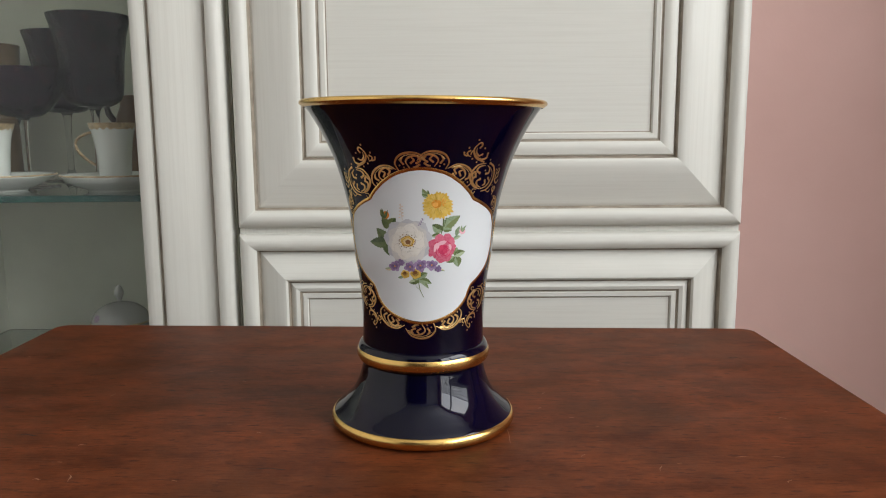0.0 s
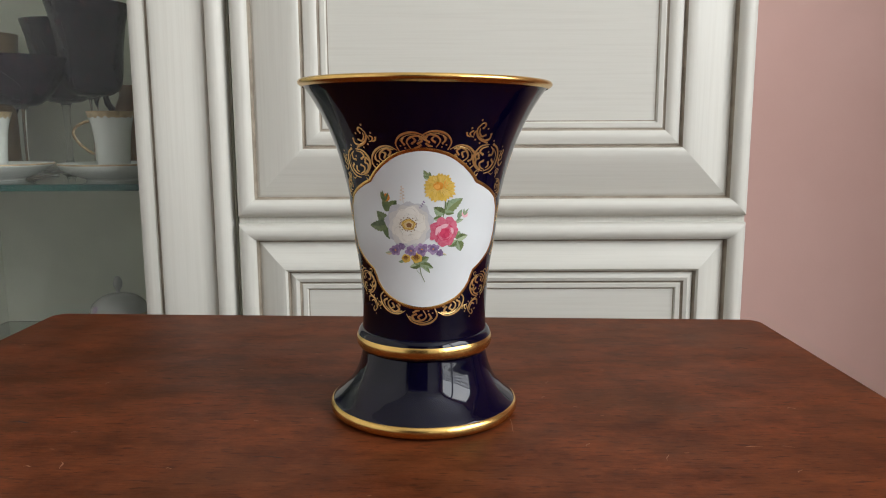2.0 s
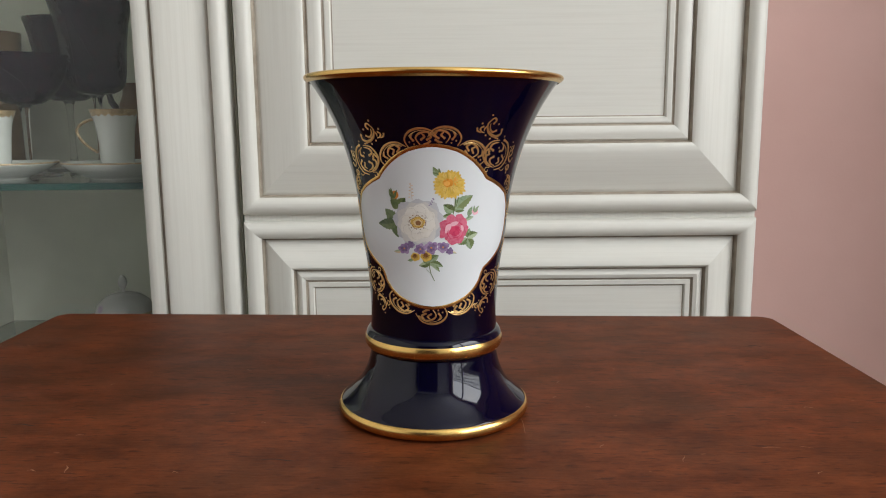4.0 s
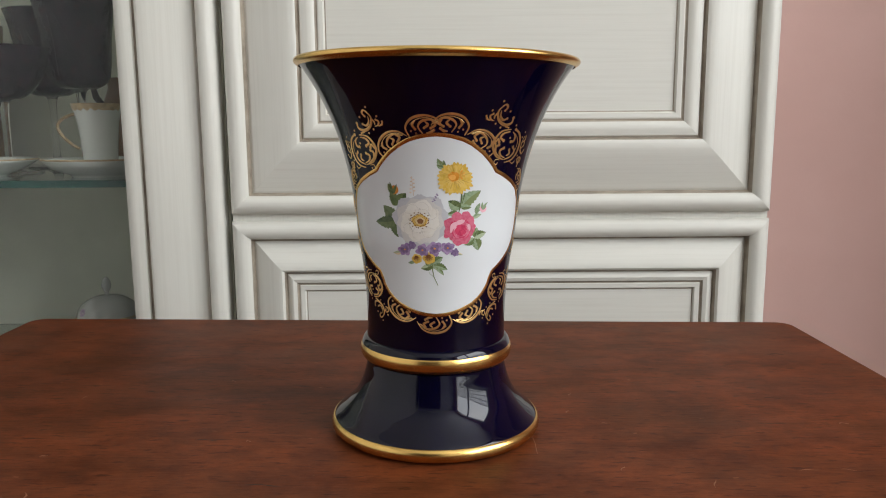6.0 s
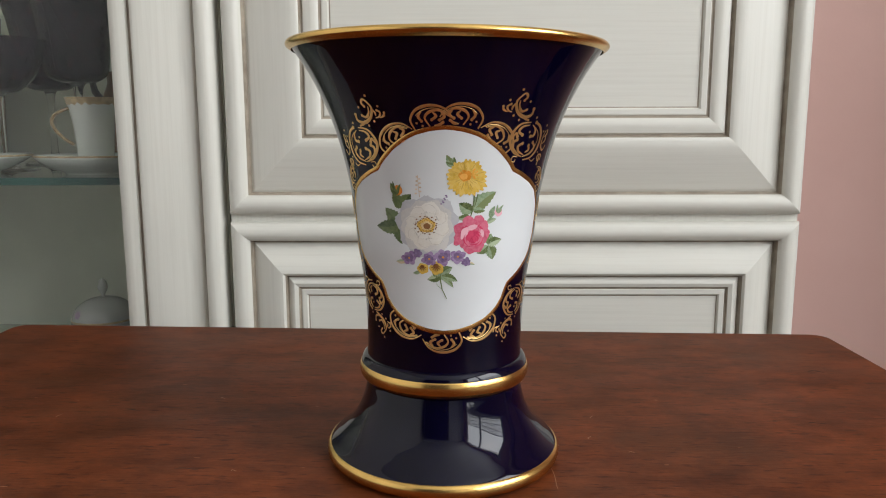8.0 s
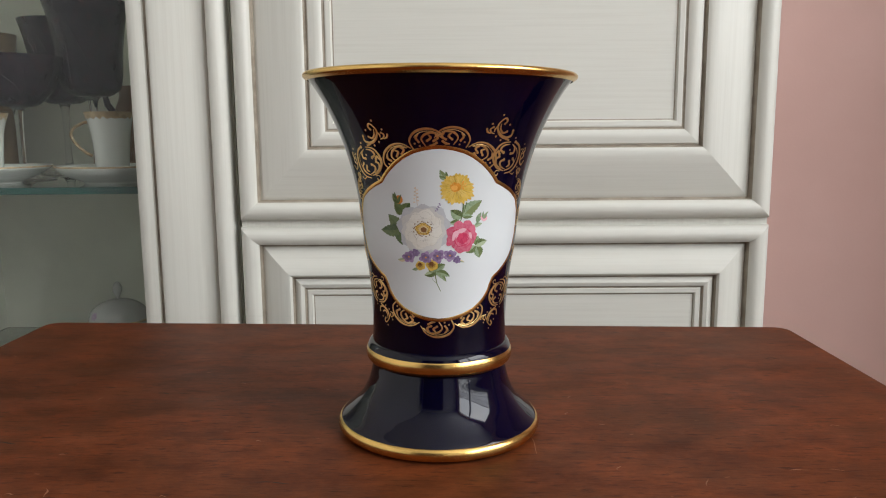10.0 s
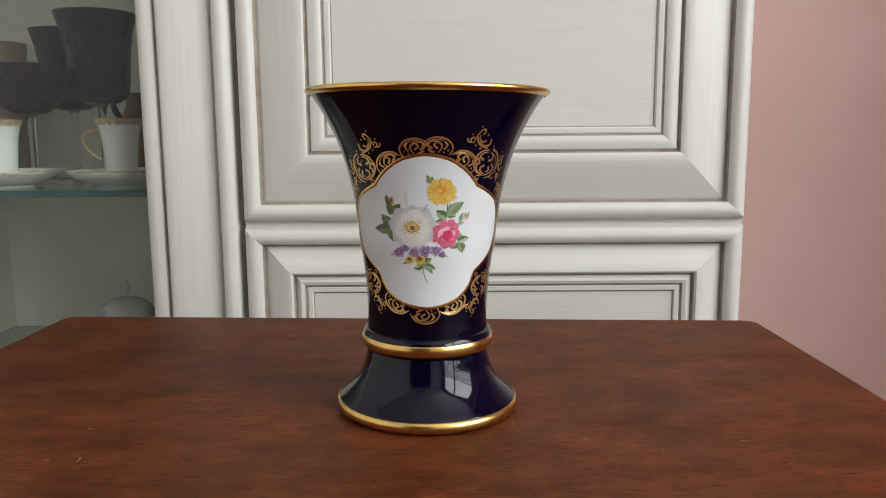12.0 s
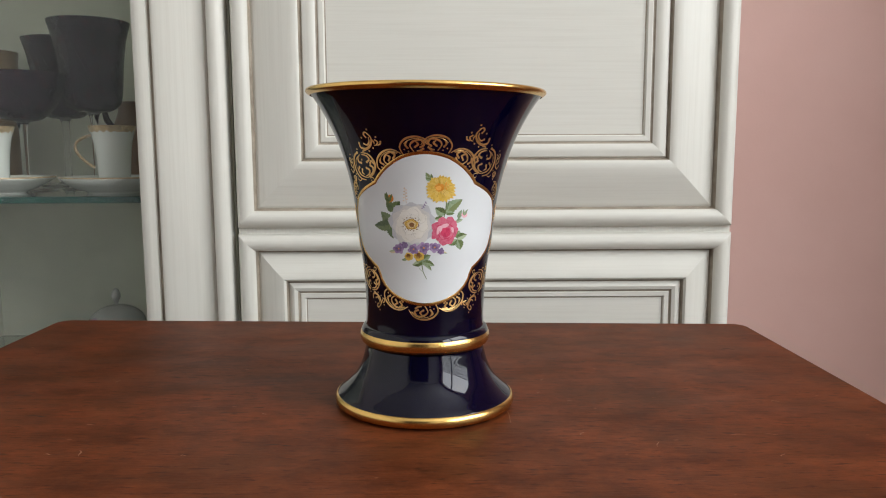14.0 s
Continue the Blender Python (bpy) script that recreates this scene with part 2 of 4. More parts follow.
cab = empty("cabinet", UNIT)
tagged(cab, "tall cream-painted wooden cabinet with brown patina in its grooves", "cabinet")
bm = box(-0.2225, -0.2045, FRONT + 0.021, 0.955, 0.0, 2.1, 0.0005)
box(0.2046, 0.2226, FRONT + 0.021, 0.955, 0.0, 2.1, 0.0005, bm=bm)
box(-0.2045, 0.2046, 0.94, 0.955, 0.0, 2.1, bm=bm)
box(-0.2045, 0.2046, FRONT + 0.021, 0.94, 2.08, 2.1, bm=bm)
box(-0.2045, 0.2046, FRONT + 0.021, 0.94, 0.0, 0.04, bm=bm)
box(-0.2045, 0.2046, FRONT + 0.0215, 0.94, 0.796, 0.814, bm=bm)
box(-0.2215, 0.2222, FRONT + 0.009, FRONT + 0.0205, 0.8044, 0.8106, bm=bm)
part("body", bm, CREAM_Z, cab)
framed("door", -0.2215, 0.2222, 0.8105, 2.085, DOOR, cab, "cream panelled door with mitred moulding and brown patina lines")
framed("drawer_front", -0.2215, 0.2222, 0.585, 0.8045, DRAWER, cab, "cream panelled drawer front with brown patina lines")
framed("drawer_front", -0.2215, 0.2222, 0.31, 0.581, DRAWER, cab)
framed("drawer_front", -0.2215, 0.2222, 0.04, 0.306, DRAWER, cab)

vit = empty("display_cabinet", UNIT)
tagged(vit, "cream-painted display cabinet with a glass door and glass shelves", "cabinet")
VX0, VX1 = -0.685, -0.2265
part("side_panel", box(VX0, VX0 + 0.018, FRONT + 0.021, 0.955, 0.0, 2.1, 0.0005), [INNER], vit)
part("side_panel", box(VX1 - 0.018, VX1, FRONT + 0.021, 0.955, 0.0, 2.1, 0.0005), [INNER], vit)
part("back_panel", box(VX0 + 0.018, VX1 - 0.018, 0.94, 0.955, 0.0, 2.1), [INNER], vit)
part("top_panel", box(VX0 + 0.018, VX1 - 0.018, FRONT + 0.021, 0.94, 2.08, 2.1), [CREAM_X], vit)
part("bottom_panel", box(VX0 + 0.018, VX1 - 0.018, FRONT + 0.021, 0.94, 0.33, 0.348), [INNER], vit)


def edged(bm):
    """Gives the polished front edge of a shelf its own slot."""
    bm.normal_update()
    for f in bm.faces:
        f.material_index = int(f.normal.y < -0.6)
    return bm


part("glass_shelf", edged(box(VX0 + 0.02, VX1 - 0.02, 0.585, 0.935, 0.6125, 0.6185, 0.0006)), [GREEN_EDGE, EDGE_GREEN], vit, "clear glass shelf with a green edge")
part("plinth", box(VX0 + 0.018, VX1 - 0.018, FRONT + 0.021, 0.94, 0.0, 0.04), [CREAM_X], vit)
gd = framed("glass_door", VX0 + 0.001, VX1 - 0.001, 0.3, 2.085, GLAZED, vit, "cream door frame round a clear glass pane", hollow=True)
pane = part("pane", box(VX0 + 0.079, VX1 - 0.079, FRONT + 0.0125, FRONT + 0.0165, 0.38, 2.005), [GLASS], gd, "clear glass pane")
pane.visible_shadow = False
SHELF = 0.837
TEAL = plain("green_shelf_edge", (0.006, 0.050, 0.038), 0.45)
part("glass_shelf", edged(box(VX0 + 0.02, VX1 - 0.02, 0.585, 0.935, SHELF - 0.006, SHELF, 0.0006)), [GREEN_EDGE, EDGE_GREEN], vit, "clear glass shelf with a green edge")
part("shelf_edge", box(VX0 + 0.02, VX1 - 0.02, 0.5838, 0.5848, SHELF - 0.0062, SHELF - 0.0002), [TEAL], vit, "green front edge of the glass shelf")
part("glass_shelf", edged(box(VX0 + 0.02, VX1 - 0.02, 0.585, 0.935, 1.13, 1.136, 0.0006)), [GREEN_EDGE, EDGE_GREEN], vit, "clear glass shelf with a green edge")

# ---- table ----
TILT = -1.05
TABLE = pose(0, 0, 0.75) @ pose(0, 0, 0, 0, -TILT, 0)


def rounded_slab(x0, x1, y0, y1, r, profile):
    """A slab with round corners; profile: (inset, z) from the top's middle down the edge."""
    bm = bmesh.new()
    loops = []
    for d, z in profile:
        loop = []
        for cx, cy, a0 in ((x1 - r, y1 - r, 0), (x0 + r, y1 - r, 90), (x0 + r, y0 + r, 180), (x1 - r, y0 + r, 270)):
            for k in range(9):
                a = radians(a0 + k * 11.25)
                loop.append(bm.verts.new((cx + (r - d) * math.cos(a), cy + (r - d) * math.sin(a), z)))
        loops.append(loop)
    for p, q in zip(loops, loops[1:]):
        for k in range(len(p)):
            j = (k + 1) % len(p)
            bm.faces.new((p[k], p[j], q[j], q[k]))
    bm.faces.new(loops[0])
    bm.faces.new(list(reversed(loops[-1])))
    return bm


table = empty("side_table", TABLE)
tagged(table, "small dark reddish-brown mahogany table with rounded corners", "table")
TX0, TX1, TY0, TY1 = -0.3062, 0.1930, -0.42, 0.4055
part("tabletop", rounded_slab(TX0, TX1, TY0, TY1, 0.011, [(0.004, 0.0), (0.0018, -0.0005), (0.0004, -0.0018), (0, -0.004), (0, -0.016), (0.002, -0.02), (0.006, -0.022)]), WOOD, table, "worn polished top with fine scratches", smooth=True, angle=40)
part("apron", box(TX0 + 0.03, TX1 - 0.03, TY0 + 0.03, TY1 - 0.03, -0.10, -0.0222, 0.001), WOOD, table)
for lx in (TX0 + 0.032, TX1 - 0.072):
    for ly in (TY0 + 0.032, TY1 - 0.072):
        bm = box(lx, lx + 0.04, ly, ly + 0.04, -0.748, -0.1002, 0.002)
        for v in bm.verts:
            if v.co.z < -0.5:
                v.co.x, v.co.y = lx + 0.02 + (v.co.x - lx - 0.02) * 0.7, ly + 0.02 + (v.co.y - ly - 0.02) * 0.7
        part("leg", bm, WOOD, table)


# wear on the tabletop
LIGHT_WEAR, DARK_WEAR = plain("pale_scratch", (0.22, 0.10, 0.05), 0.6, 0.3, 300.0), plain("dark_nick", (0.015, 0.008, 0.006), 0.7)


def wear(name, x, y, dx, dy, width, mat, label):
    bm = bmesh.new()
    n = math.hypot(dx, dy)
    ux, uy = -dy / n * width / 2, dx / n * width / 2
    rows = []
    for k in range(6):
        t = k / 5
        w = math.sin(math.pi * (0.08 + 0.84 * t)) * (0.8 + 0.3 * math.sin(9 * t + x * 50))
        bx, by = x + dx * t + ux * 1.5 * math.sin(5 * t), y + dy * t + uy * 1.5 * math.sin(5 * t)
        rows.append([bm.verts.new((bx + s * ux * w, by + s * uy * w, 0.00006)) for s in (-1, 1)])
    for p, q in zip(rows, rows[1:]):
        bm.faces.new((p[0], p[1], q[1], q[0]))
    return part(name, bm, mat, table, label)


PALE_MARKS = (
    (0.0004, 0.2140, 0.0006, -0.017, 0.0004), (0.0300, 0.1830, 0.0016, 0.0035, 0.0006), (0.1345, 0.2290, 0.0040, 0.0008, 0.0010),
    (0.0190, 0.2400, 0.0008, 0.0030, 0.0007), (0.0238, 0.2620, 0.0008, 0.0030, 0.0006), (0.0320, 0.2280, 0.0025, 0.0008, 0.0007),
    (-0.1150, 0.2074, 0.0016, 0.0008, 0.0010), (-0.2030, 0.2545, 0.0003, 0.0045, 0.0006), (-0.1410, 0.2800, 0.0020, 0.0005, 0.0010),
    (-0.1800, 0.1640, 0.0030, -0.0060, 0.0008), (-0.1900, 0.1920, 0.0022, 0.0020, 0.0009), (-0.1925, 0.1594, 0.0035, 0.0004, 0.0009),
    (-0.1370, 0.1587, 0.0022, 0.0006, 0.0008), (0.1080, 0.1600, 0.0022, 0.0030, 0.0006), (0.0960, 0.1837, 0.0080, 0.0010, 0.0006),
    (-0.2850, 0.3240, 0.0030, 0.0005, 0.0012), (0.0600, 0.1700, 0.0020, 0.0060, 0.0005), (0.1120, 0.1850, 0.0055, -0.0008, 0.0005),
)
DARK_MARKS = (
    (0.1480, 0.3300, 0.0080, 0.0, 0.0014), (-0.1360, 0.2086, 0.0090, 0.0002, 0.0008), (-0.1060, 0.1703, 0.0130, -0.0004, 0.0008),
    (-0.2240, 0.2036, 0.0110, 0.0, 0.0011), (-0.1778, 0.2640, 0.0070, 0.0004, 0.0009), (0.1150, 0.2600, 0.0080, 0.0, 0.0009), (0.0500, 0.3000, 0.0060, 0.0002, 0.0008),
)
for x, y, dx, dy, w in PALE_MARKS:
    wear("scratch", x, y, dx, dy, w, LIGHT_WEAR, "pale scratch in the polish")
for x, y, dx, dy, w in DARK_MARKS:
    wear("nick", x, y, dx, dy, w, DARK_WEAR, "dark nick in the wood")

# ---- vase ----
AXIS = (-0.0392, 0.2291)
vase = empty("vase", TABLE @ pose(AXIS[0], AXIS[1], 0))
tagged(vase, "trumpet-shaped cobalt blue porcelain vase with gilding and a painted flower medallion", "vase")
BODY = [(0.0288, 0.0395), (0.0286, 0.0435), (0.0286, 0.048), (0.0291, 0.059), (0.0302, 0.0698), (0.0319, 0.0807), (0.0334, 0.094), (0.0350, 0.104), (0.0381, 0.1163), (0.0418, 0.127), (0.0471, 0.138), (0.0528, 0.147), (0.0556, 0.1496)]
FOOT = [(0.0430, 0.0052), (0.0421, 0.0066), (0.0378, 0.0104), (0.0338, 0.0149), (0.0307, 0.0213), (0.0289, 0.0282), (0.0285, 0.0300)]
SIDE = smooth_profile(BODY, 6)


def radius(z):
    for (r0, z0), (r1, z1) in zip(SIDE, SIDE[1:]):
        if z0 <= z <= z1:
            return r0 + (r1 - r0) * (z - z0) / max(z1 - z0, 1e-9)
    return SIDE[-1][0] if z > SIDE[-1][1] else SIDE[0][0]


inner = [(r - 0.0032, z) for r, z in reversed(smooth_profile(BODY[3:], 6))]
part("body", lathe(SIDE + [(0.0557, 0.1505), (0.0552, 0.151)] + inner + [(0.02, 0.052), (0, 0.05)], 144), COBALT, vase, "glossy cobalt blue flared body", smooth=True, angle=50)
part("foot", lathe([(0, 0.003), (0.039, 0.003), (0.0409, 0.0), (0.0424, 0.0005), (0.0431, 0.0016)] + smooth_profile(FOOT, 6) + [(0, 0.0300)], 144), COBALT, vase, "glossy cobalt blue flared foot", smooth=True, angle=50)
band = lambda c, rr, rz, n=14, a0=-100, a1=100: [(c[0] + rr * math.cos(radians(a0 + (a1 - a0) * k / n)), c[1] + rz * math.sin(radians(a0 + (a1 - a0) * k / n))) for k in range(n + 1)]
part("rim_band", lathe(smooth_profile([(0.0544, 0.1481), (0.0552, 0.1486), (0.0559, 0.1491), (0.0564, 0.1498), (0.0562, 0.1507), (0.0553, 0.1513), (0.0540, 0.1508), (0.0520, 0.1490)], 4), 144), GOLD, vase, "polished gold rim", smooth=True)
part("collar_band", lathe(band((0.0286, 0.0345), 0.0030, 0.0040, 16, -58, 45), 144), GOLD, vase, "polished gold collar", smooth=True)
part("collar", lathe(band((0.0284, 0.0350), 0.0028, 0.0049, 16, -90, 90), 144), COBALT, vase, "cobalt blue ring", smooth=True)
part("foot_band", lathe(band((0.0421, 0.0034), 0.00190, 0.0027, 14, -60, 80), 144), GOLD, vase, "polished gold foot rim", smooth=True)

# ---- things in the display cabinet ----
GILT_SOFT = plain("worn_gilding", (0.44, 0.32, 0.18), 0.4, 0.35, 260.0, Metallic=0.25)
def cut_glass():
    m = Mat("dark_cut_glass", (0.02, 0.014, 0.026), 0.2, IOR=1.5)
    m.set("Specular IOR Level", 0.2)
    a, b = m.noise(m.coords((70, 70, 45)), 1.0, 4), m.noise(m.coords((190, 190, 120)), 1.0, 2)
    col = m.ramp(a, [(0.4, (0.008, 0.005, 0.010)), (0.62, (0.024, 0.015, 0.024))])
    # small pinkish glints painted into the glass colour
    m.color(m.mix(m.ramp(b, [(0.62, (0, 0, 0)), (0.70, (0.6, 0.6, 0.6))]), col, (0.16, 0.075, 0.08)))
    m.bump(a, 0.5, 0.002)
    return m.m


DARK_GLASS, IVORY = cut_glass(), porcelain("ivory_porcelain", (0.64, 0.65, 0.60))
CLEAR = clear_glass("clear_crystal", (0.99, 0.99, 0.99), 0.08, 0.02, 1.2)
TAN, JUG = plain("tan_ceramic", (0.24, 0.165, 0.095), 0.4), plain("brown_ceramic", (0.22, 0.13, 0.07), 0.35)


def tube(pts, r, n=8, bm=None):
    """A bent round rod through points, its radius constant or given point by point."""
    bm = bm or bmesh.new()
    rings = []
    for i, p in enumerate(pts):
        p = Vector(p)
        t = (Vector(pts[min(i + 1, len(pts) - 1)]) - Vector(pts[max(i - 1, 0)])).normalized()
        u = t.cross(Vector((0, 1, 0)))
        u = u.normalized() if u.length > 1e-4 else Vector((1, 0, 0))
        v = t.cross(u)
        q = r[i] if isinstance(r, (list, tuple)) else r
        rings.append([bm.verts.new(p + q * (math.cos(2 * math.pi * k / n) * u + math.sin(2 * math.pi * k / n) * v)) for k in range(n)])
    for a, b in zip(rings, rings[1:]):
        for k in range(n):
            j = (k + 1) % n
            bm.faces.new((a[k], a[j], b[j], b[k]))
    bm.faces.new(rings[0])
    bm.faces.new(list(reversed(rings[-1])))
    return bm


def coffee_cup(x, y, z, side):
    cup = tagged(empty("coffee_cup", UNIT @ pose(x, y, z)), "small white porcelain coffee cup with a gilded rim on a saucer", "cup", "coffee cups")
    outer = smooth_profile([(0.0120, 0.0), (0.0140, 0.001), (0.0150, 0.006), (0.0162, 0.024), (0.0180, 0.042), (0.0208, 0.054), (0.0226, 0.0600)], 5)
    part("bowl", lathe([(0, 0.001)] + outer + [(r - 0.0016, h) for r, h in reversed(outer[8:])] + [(0, 0.008)], 40), IVORY, cup, "fluted white bowl", smooth=True)
    bm = bmesh.new()
    n = 40
    rows = []
    for k in range(n + 1):
        a = 2 * math.pi * k / n
        low = 0.0560 - 0.0032 * abs(math.sin(9 * a))
        rows.append([bm.verts.new(((q + 0.0003) * math.cos(a), (q + 0.0003) * math.sin(a), h)) for q, h in ((0.0173 + 0.0088 * (low - 0.036) / 0.033 * 0.72, low), (0.0221, 0.0585), (0.0228, 0.0601))])
    for p, q in zip(rows, rows[1:]):
        for k in (0, 1):
            bm.faces.new((p[k], p[k + 1], q[k + 1], q[k]))
    part("gilt_band", bm, GILT_SOFT, cup, "worn gold scalloped band", smooth=True)
    loop = [(side * (0.0195 + 0.019 * math.sin(math.pi * t) ** 0.8), 0, 0.0185 + 0.033 * t + 0.004 * math.sin(math.pi * t)) for t in (k / 14 for k in range(15))]
    part("handle", tube(loop, 0.0015), GILT_SOFT, cup, "gilded loop handle", smooth=True)
    return cup


def saucer(x, y, z, r):
    s = tagged(empty("saucer", UNIT @ pose(x, y, z)), "white porcelain saucer with a thin gold edge on the glass shelf", "saucer", "saucers")
    prof = smooth_profile([(0.026, 0.0), (0.028, 0.002), (0.036, 0.005), (0.046, 0.010), (r, 0.0155)], 4)
    part("dish", lathe([(0, 0.003), (0.024, 0.0025)] + prof + [(q - 0.001, h + 0.0018) for q, h in reversed(prof[2:])] + [(0, 0.005)], 48), IVORY, s, smooth=True)
    part("gilt_edge", lathe(band((r - 0.0004, 0.0164), 0.0008, 0.0009, 8, -90, 200), 48), GILT_SOFT, s, smooth=True)
    return s


CX = -0.3700
saucer(CX, 0.645, SHELF, 0.0515)
coffee_cup(CX, 0.645, SHELF + 0.0075, -1)
saucer(-0.4915, 0.648, SHELF, 0.0545)
coffee_cup(-0.4950, 0.648, SHELF + 0.0075, -1)


def goblet(x, y, z, bowl, stem, label):
    g = tagged(empty("goblet", UNIT @ pose(x, y, z)), label, "goblet", "dark goblets")
    out = smooth_profile(bowl, 6)
    part("bowl", lathe([(0, bowl[0][1])] + out + [(max(q - 0.0022, 0.001), h) for q, h in reversed(out[3:])] + [(0, bowl[0][1] + 0.004)], 12 * 4), DARK_GLASS, g, "dark purple-black cut glass bowl", smooth=True, angle=60)
    part("stem", lathe([(0, 0)] + smooth_profile([(0.030, 0.0), (0.031, 0.0015), (0.012, 0.004), (0.0045, 0.012), (0.0036, stem * 0.5), (0.0045, stem * 0.9), (0.009, stem)], 5) + [(0, stem)], 32), CLEAR, g, "clear glass stem and foot", smooth=True)
    # engraved pale lines
    bm = bmesh.new()
    for k in range(12):
        a = 2 * math.pi * k / 12 + 0.2
        pts = []
        for i in range(9):
            t = 0.15 + 0.7 * i / 8
            q, h = out[int(t * (len(out) - 1))]
            b = a + (0.2 + 0.25 * math.sin(k * 2.3)) * math.sin(math.pi * (i / 8 - 0.3 * math.cos(k)))
            pts.append(((q + 0.0002) * math.cos(b), (q + 0.0002) * math.sin(b), h))
        tube(pts, 0.00028, 4, bm)
    part("engraving", bm, GLINT, g, "thin pale engraved lines", smooth=True)
    return g


GLINT = plain("engraved_glass", (0.06, 0.055, 0.055), 0.25)
TRUMPET = [(0.006, 0.087), (0.019, 0.089), (0.0295, 0.097), (0.0325, 0.113), (0.0340, 0.138), (0.0375, 0.163), (0.0440, 0.1885)]
TRUMPET_LOW = [(q, h * 0.955) for q, h in TRUMPET]
COUPE = [(0.006, 0.075), (0.020, 0.078), (0.033, 0.090), (0.0405, 0.104), (0.0440, 0.116), (0.0455, 0.127)]
goblet(-0.4385, 0.760, SHELF, TRUMPET, 0.088, "tall goblet with a dark flared bowl on a clear stem")
goblet(-0.508, 0.835, SHELF, TRUMPET_LOW, 0.085, "tall goblet with a dark flared bowl on a clear stem")
goblet(-0.497, 0.715, SHELF, COUPE, 0.076, "coupe glass with a dark rounded bowl on a clear stem")
pot = tagged(empty("ceramic_pot", UNIT @ pose(-0.628, 0.885, SHELF)), "plain tan ceramic pot on the glass shelf", "pot")
part("wall", lathe([(0, 0)] + smooth_profile([(0.022, 0), (0.03, 0.01), (0.033, 0.09), (0.0345, 0.15), (0.036, 0.172)], 5) + [(0.033, 0.172), (0.03, 0.02), (0, 0.01)], 40), TAN, pot, smooth=True, angle=50)
jug = tagged(empty("jug", UNIT @ pose(-0.425, 0.845, SHELF)), "small brown ceramic jug with a dark spout on the glass shelf", "jug")
part("body", lathe([(0, 0)] + smooth_profile([(0.018, 0), (0.026, 0.015), (0.03, 0.045), (0.025, 0.075), (0.0195, 0.092), (0.021, 0.104)], 5) + [(0.018, 0.104), (0.016, 0.09), (0, 0.08)], 40), JUG, jug, smooth=True, angle=50)
part("spout", tube([(-0.024, -0.006, 0.07), (-0.032, -0.008, 0.082), (-0.0345, -0.009, 0.094), (-0.038, -0.0095, 0.106)], [0.004, 0.004, 0.0032, 0.0045], 10), Mat("dark_spout", (0.03, 0.02, 0.015), 0.3).m, jug, "dark brown spout", smooth=True)
# white porcelain, the cabinet's shade put into its grey colour
SHADED_WHITE = porcelain("shaded_porcelain", (0.42, 0.415, 0.39))
bowl = tagged(empty("sugar_bowl", UNIT @ pose(-0.400, 0.70, 0.6185 + 0.0527) @ Matrix.Scale(0.88, 4)), "white lidded sugar bowl in a shaded grey, with a gold line and painted flower", "sugar bowl")
part("body", lathe([(0, -0.0599)] + smooth_profile([(0.02, -0.0599), (0.024, -0.055), (0.032, -0.035), (0.036, -0.01), (0.035, 0.019)], 5) + [(0, 0.019)], 40), SHADED_WHITE, bowl, smooth=True, angle=60)
part("gilt_line", lathe(band((0.0348, 0.0195), 0.0009, 0.0012, 8, -90, 90), 40), GILT_SOFT, bowl, "thin gold line", smooth=True)
part("lid", lathe(smooth_profile([(0.035, 0.0196), (0.031, 0.031), (0.02, 0.040), (0.008, 0.0435), (0.0, 0.044)], 5), 40), SHADED_WHITE, bowl, "domed lid", smooth=True, angle=60)
part("knob", lathe([(0, 0.0435)] + smooth_profile([(0.0025, 0.0435), (0.0022, 0.047), (0.0048, 0.052), (0.0055, 0.057), (0.0035, 0.063), (0, 0.066)], 4), 24), SHADED_WHITE, bowl, smooth=True)
bm = bmesh.new()
lid_side = [(0.0196, 0.035), (0.031, 0.031), (0.040, 0.02)]


def lid_radius(h):
    (h0, r0), (h1, r1) = lid_side[:2] if h < 0.031 else lid_side[1:]
    return r0 + (r1 - r0) * (h - h0) / (h1 - h0)


for k in range(6):
    b = radians(60 * k)
    u0, v0 = 0.0030 * math.cos(b), 0.0026 * math.sin(b)
    ring = []
    for t in range(8):
        u, h = u0 + 0.0022 * math.cos(t * math.pi / 4), 0.0285 + v0 + 0.0019 * math.sin(t * math.pi / 4)
        r = lid_radius(h) + 0.0011
        ring.append(bm.verts.new((r * math.cos(radians(238) + u / r), r * math.sin(radians(238) + u / r), h)))
    bm.faces.new(ring)
part("painted_flower", bm, plain("lilac_paint", (0.30, 0.20, 0.30), 0.3), bowl, "lilac painted flower")

# ---- window in the right wall ----
WIN = plain("window_paint", (0.78, 0.78, 0.76), 0.4, 0.03)
win = tagged(empty("window_1", pose(0, 0, 0)), "white framed window with clear panes", "window", kind="structure")
for i, (a, b, c, d) in enumerate(((WY0, WY0 + 0.07, WZ0, WZ1), (WY1 - 0.07, WY1, WZ0, WZ1), (WY0 + 0.07, WY1 - 0.07, WZ0, WZ0 + 0.07), (WY0 + 0.07, WY1 - 0.07, WZ1 - 0.07, WZ1), ((WY0 + WY1) / 2 - 0.05, (WY0 + WY1) / 2 + 0.05, WZ0 + 0.07, WZ1 - 0.07))):
    part("window_frame" if i < 4 else "mullion", box(X1 + 0.015, X1 + 0.05, a, b, c, d, 0.004), WIN, win)
part("window_sill", box(X1 - 0.12, X1 + 0.02, WY0 - 0.05, WY1 + 0.05, WZ0 - 0.03, WZ0, 0.004), WIN, win)

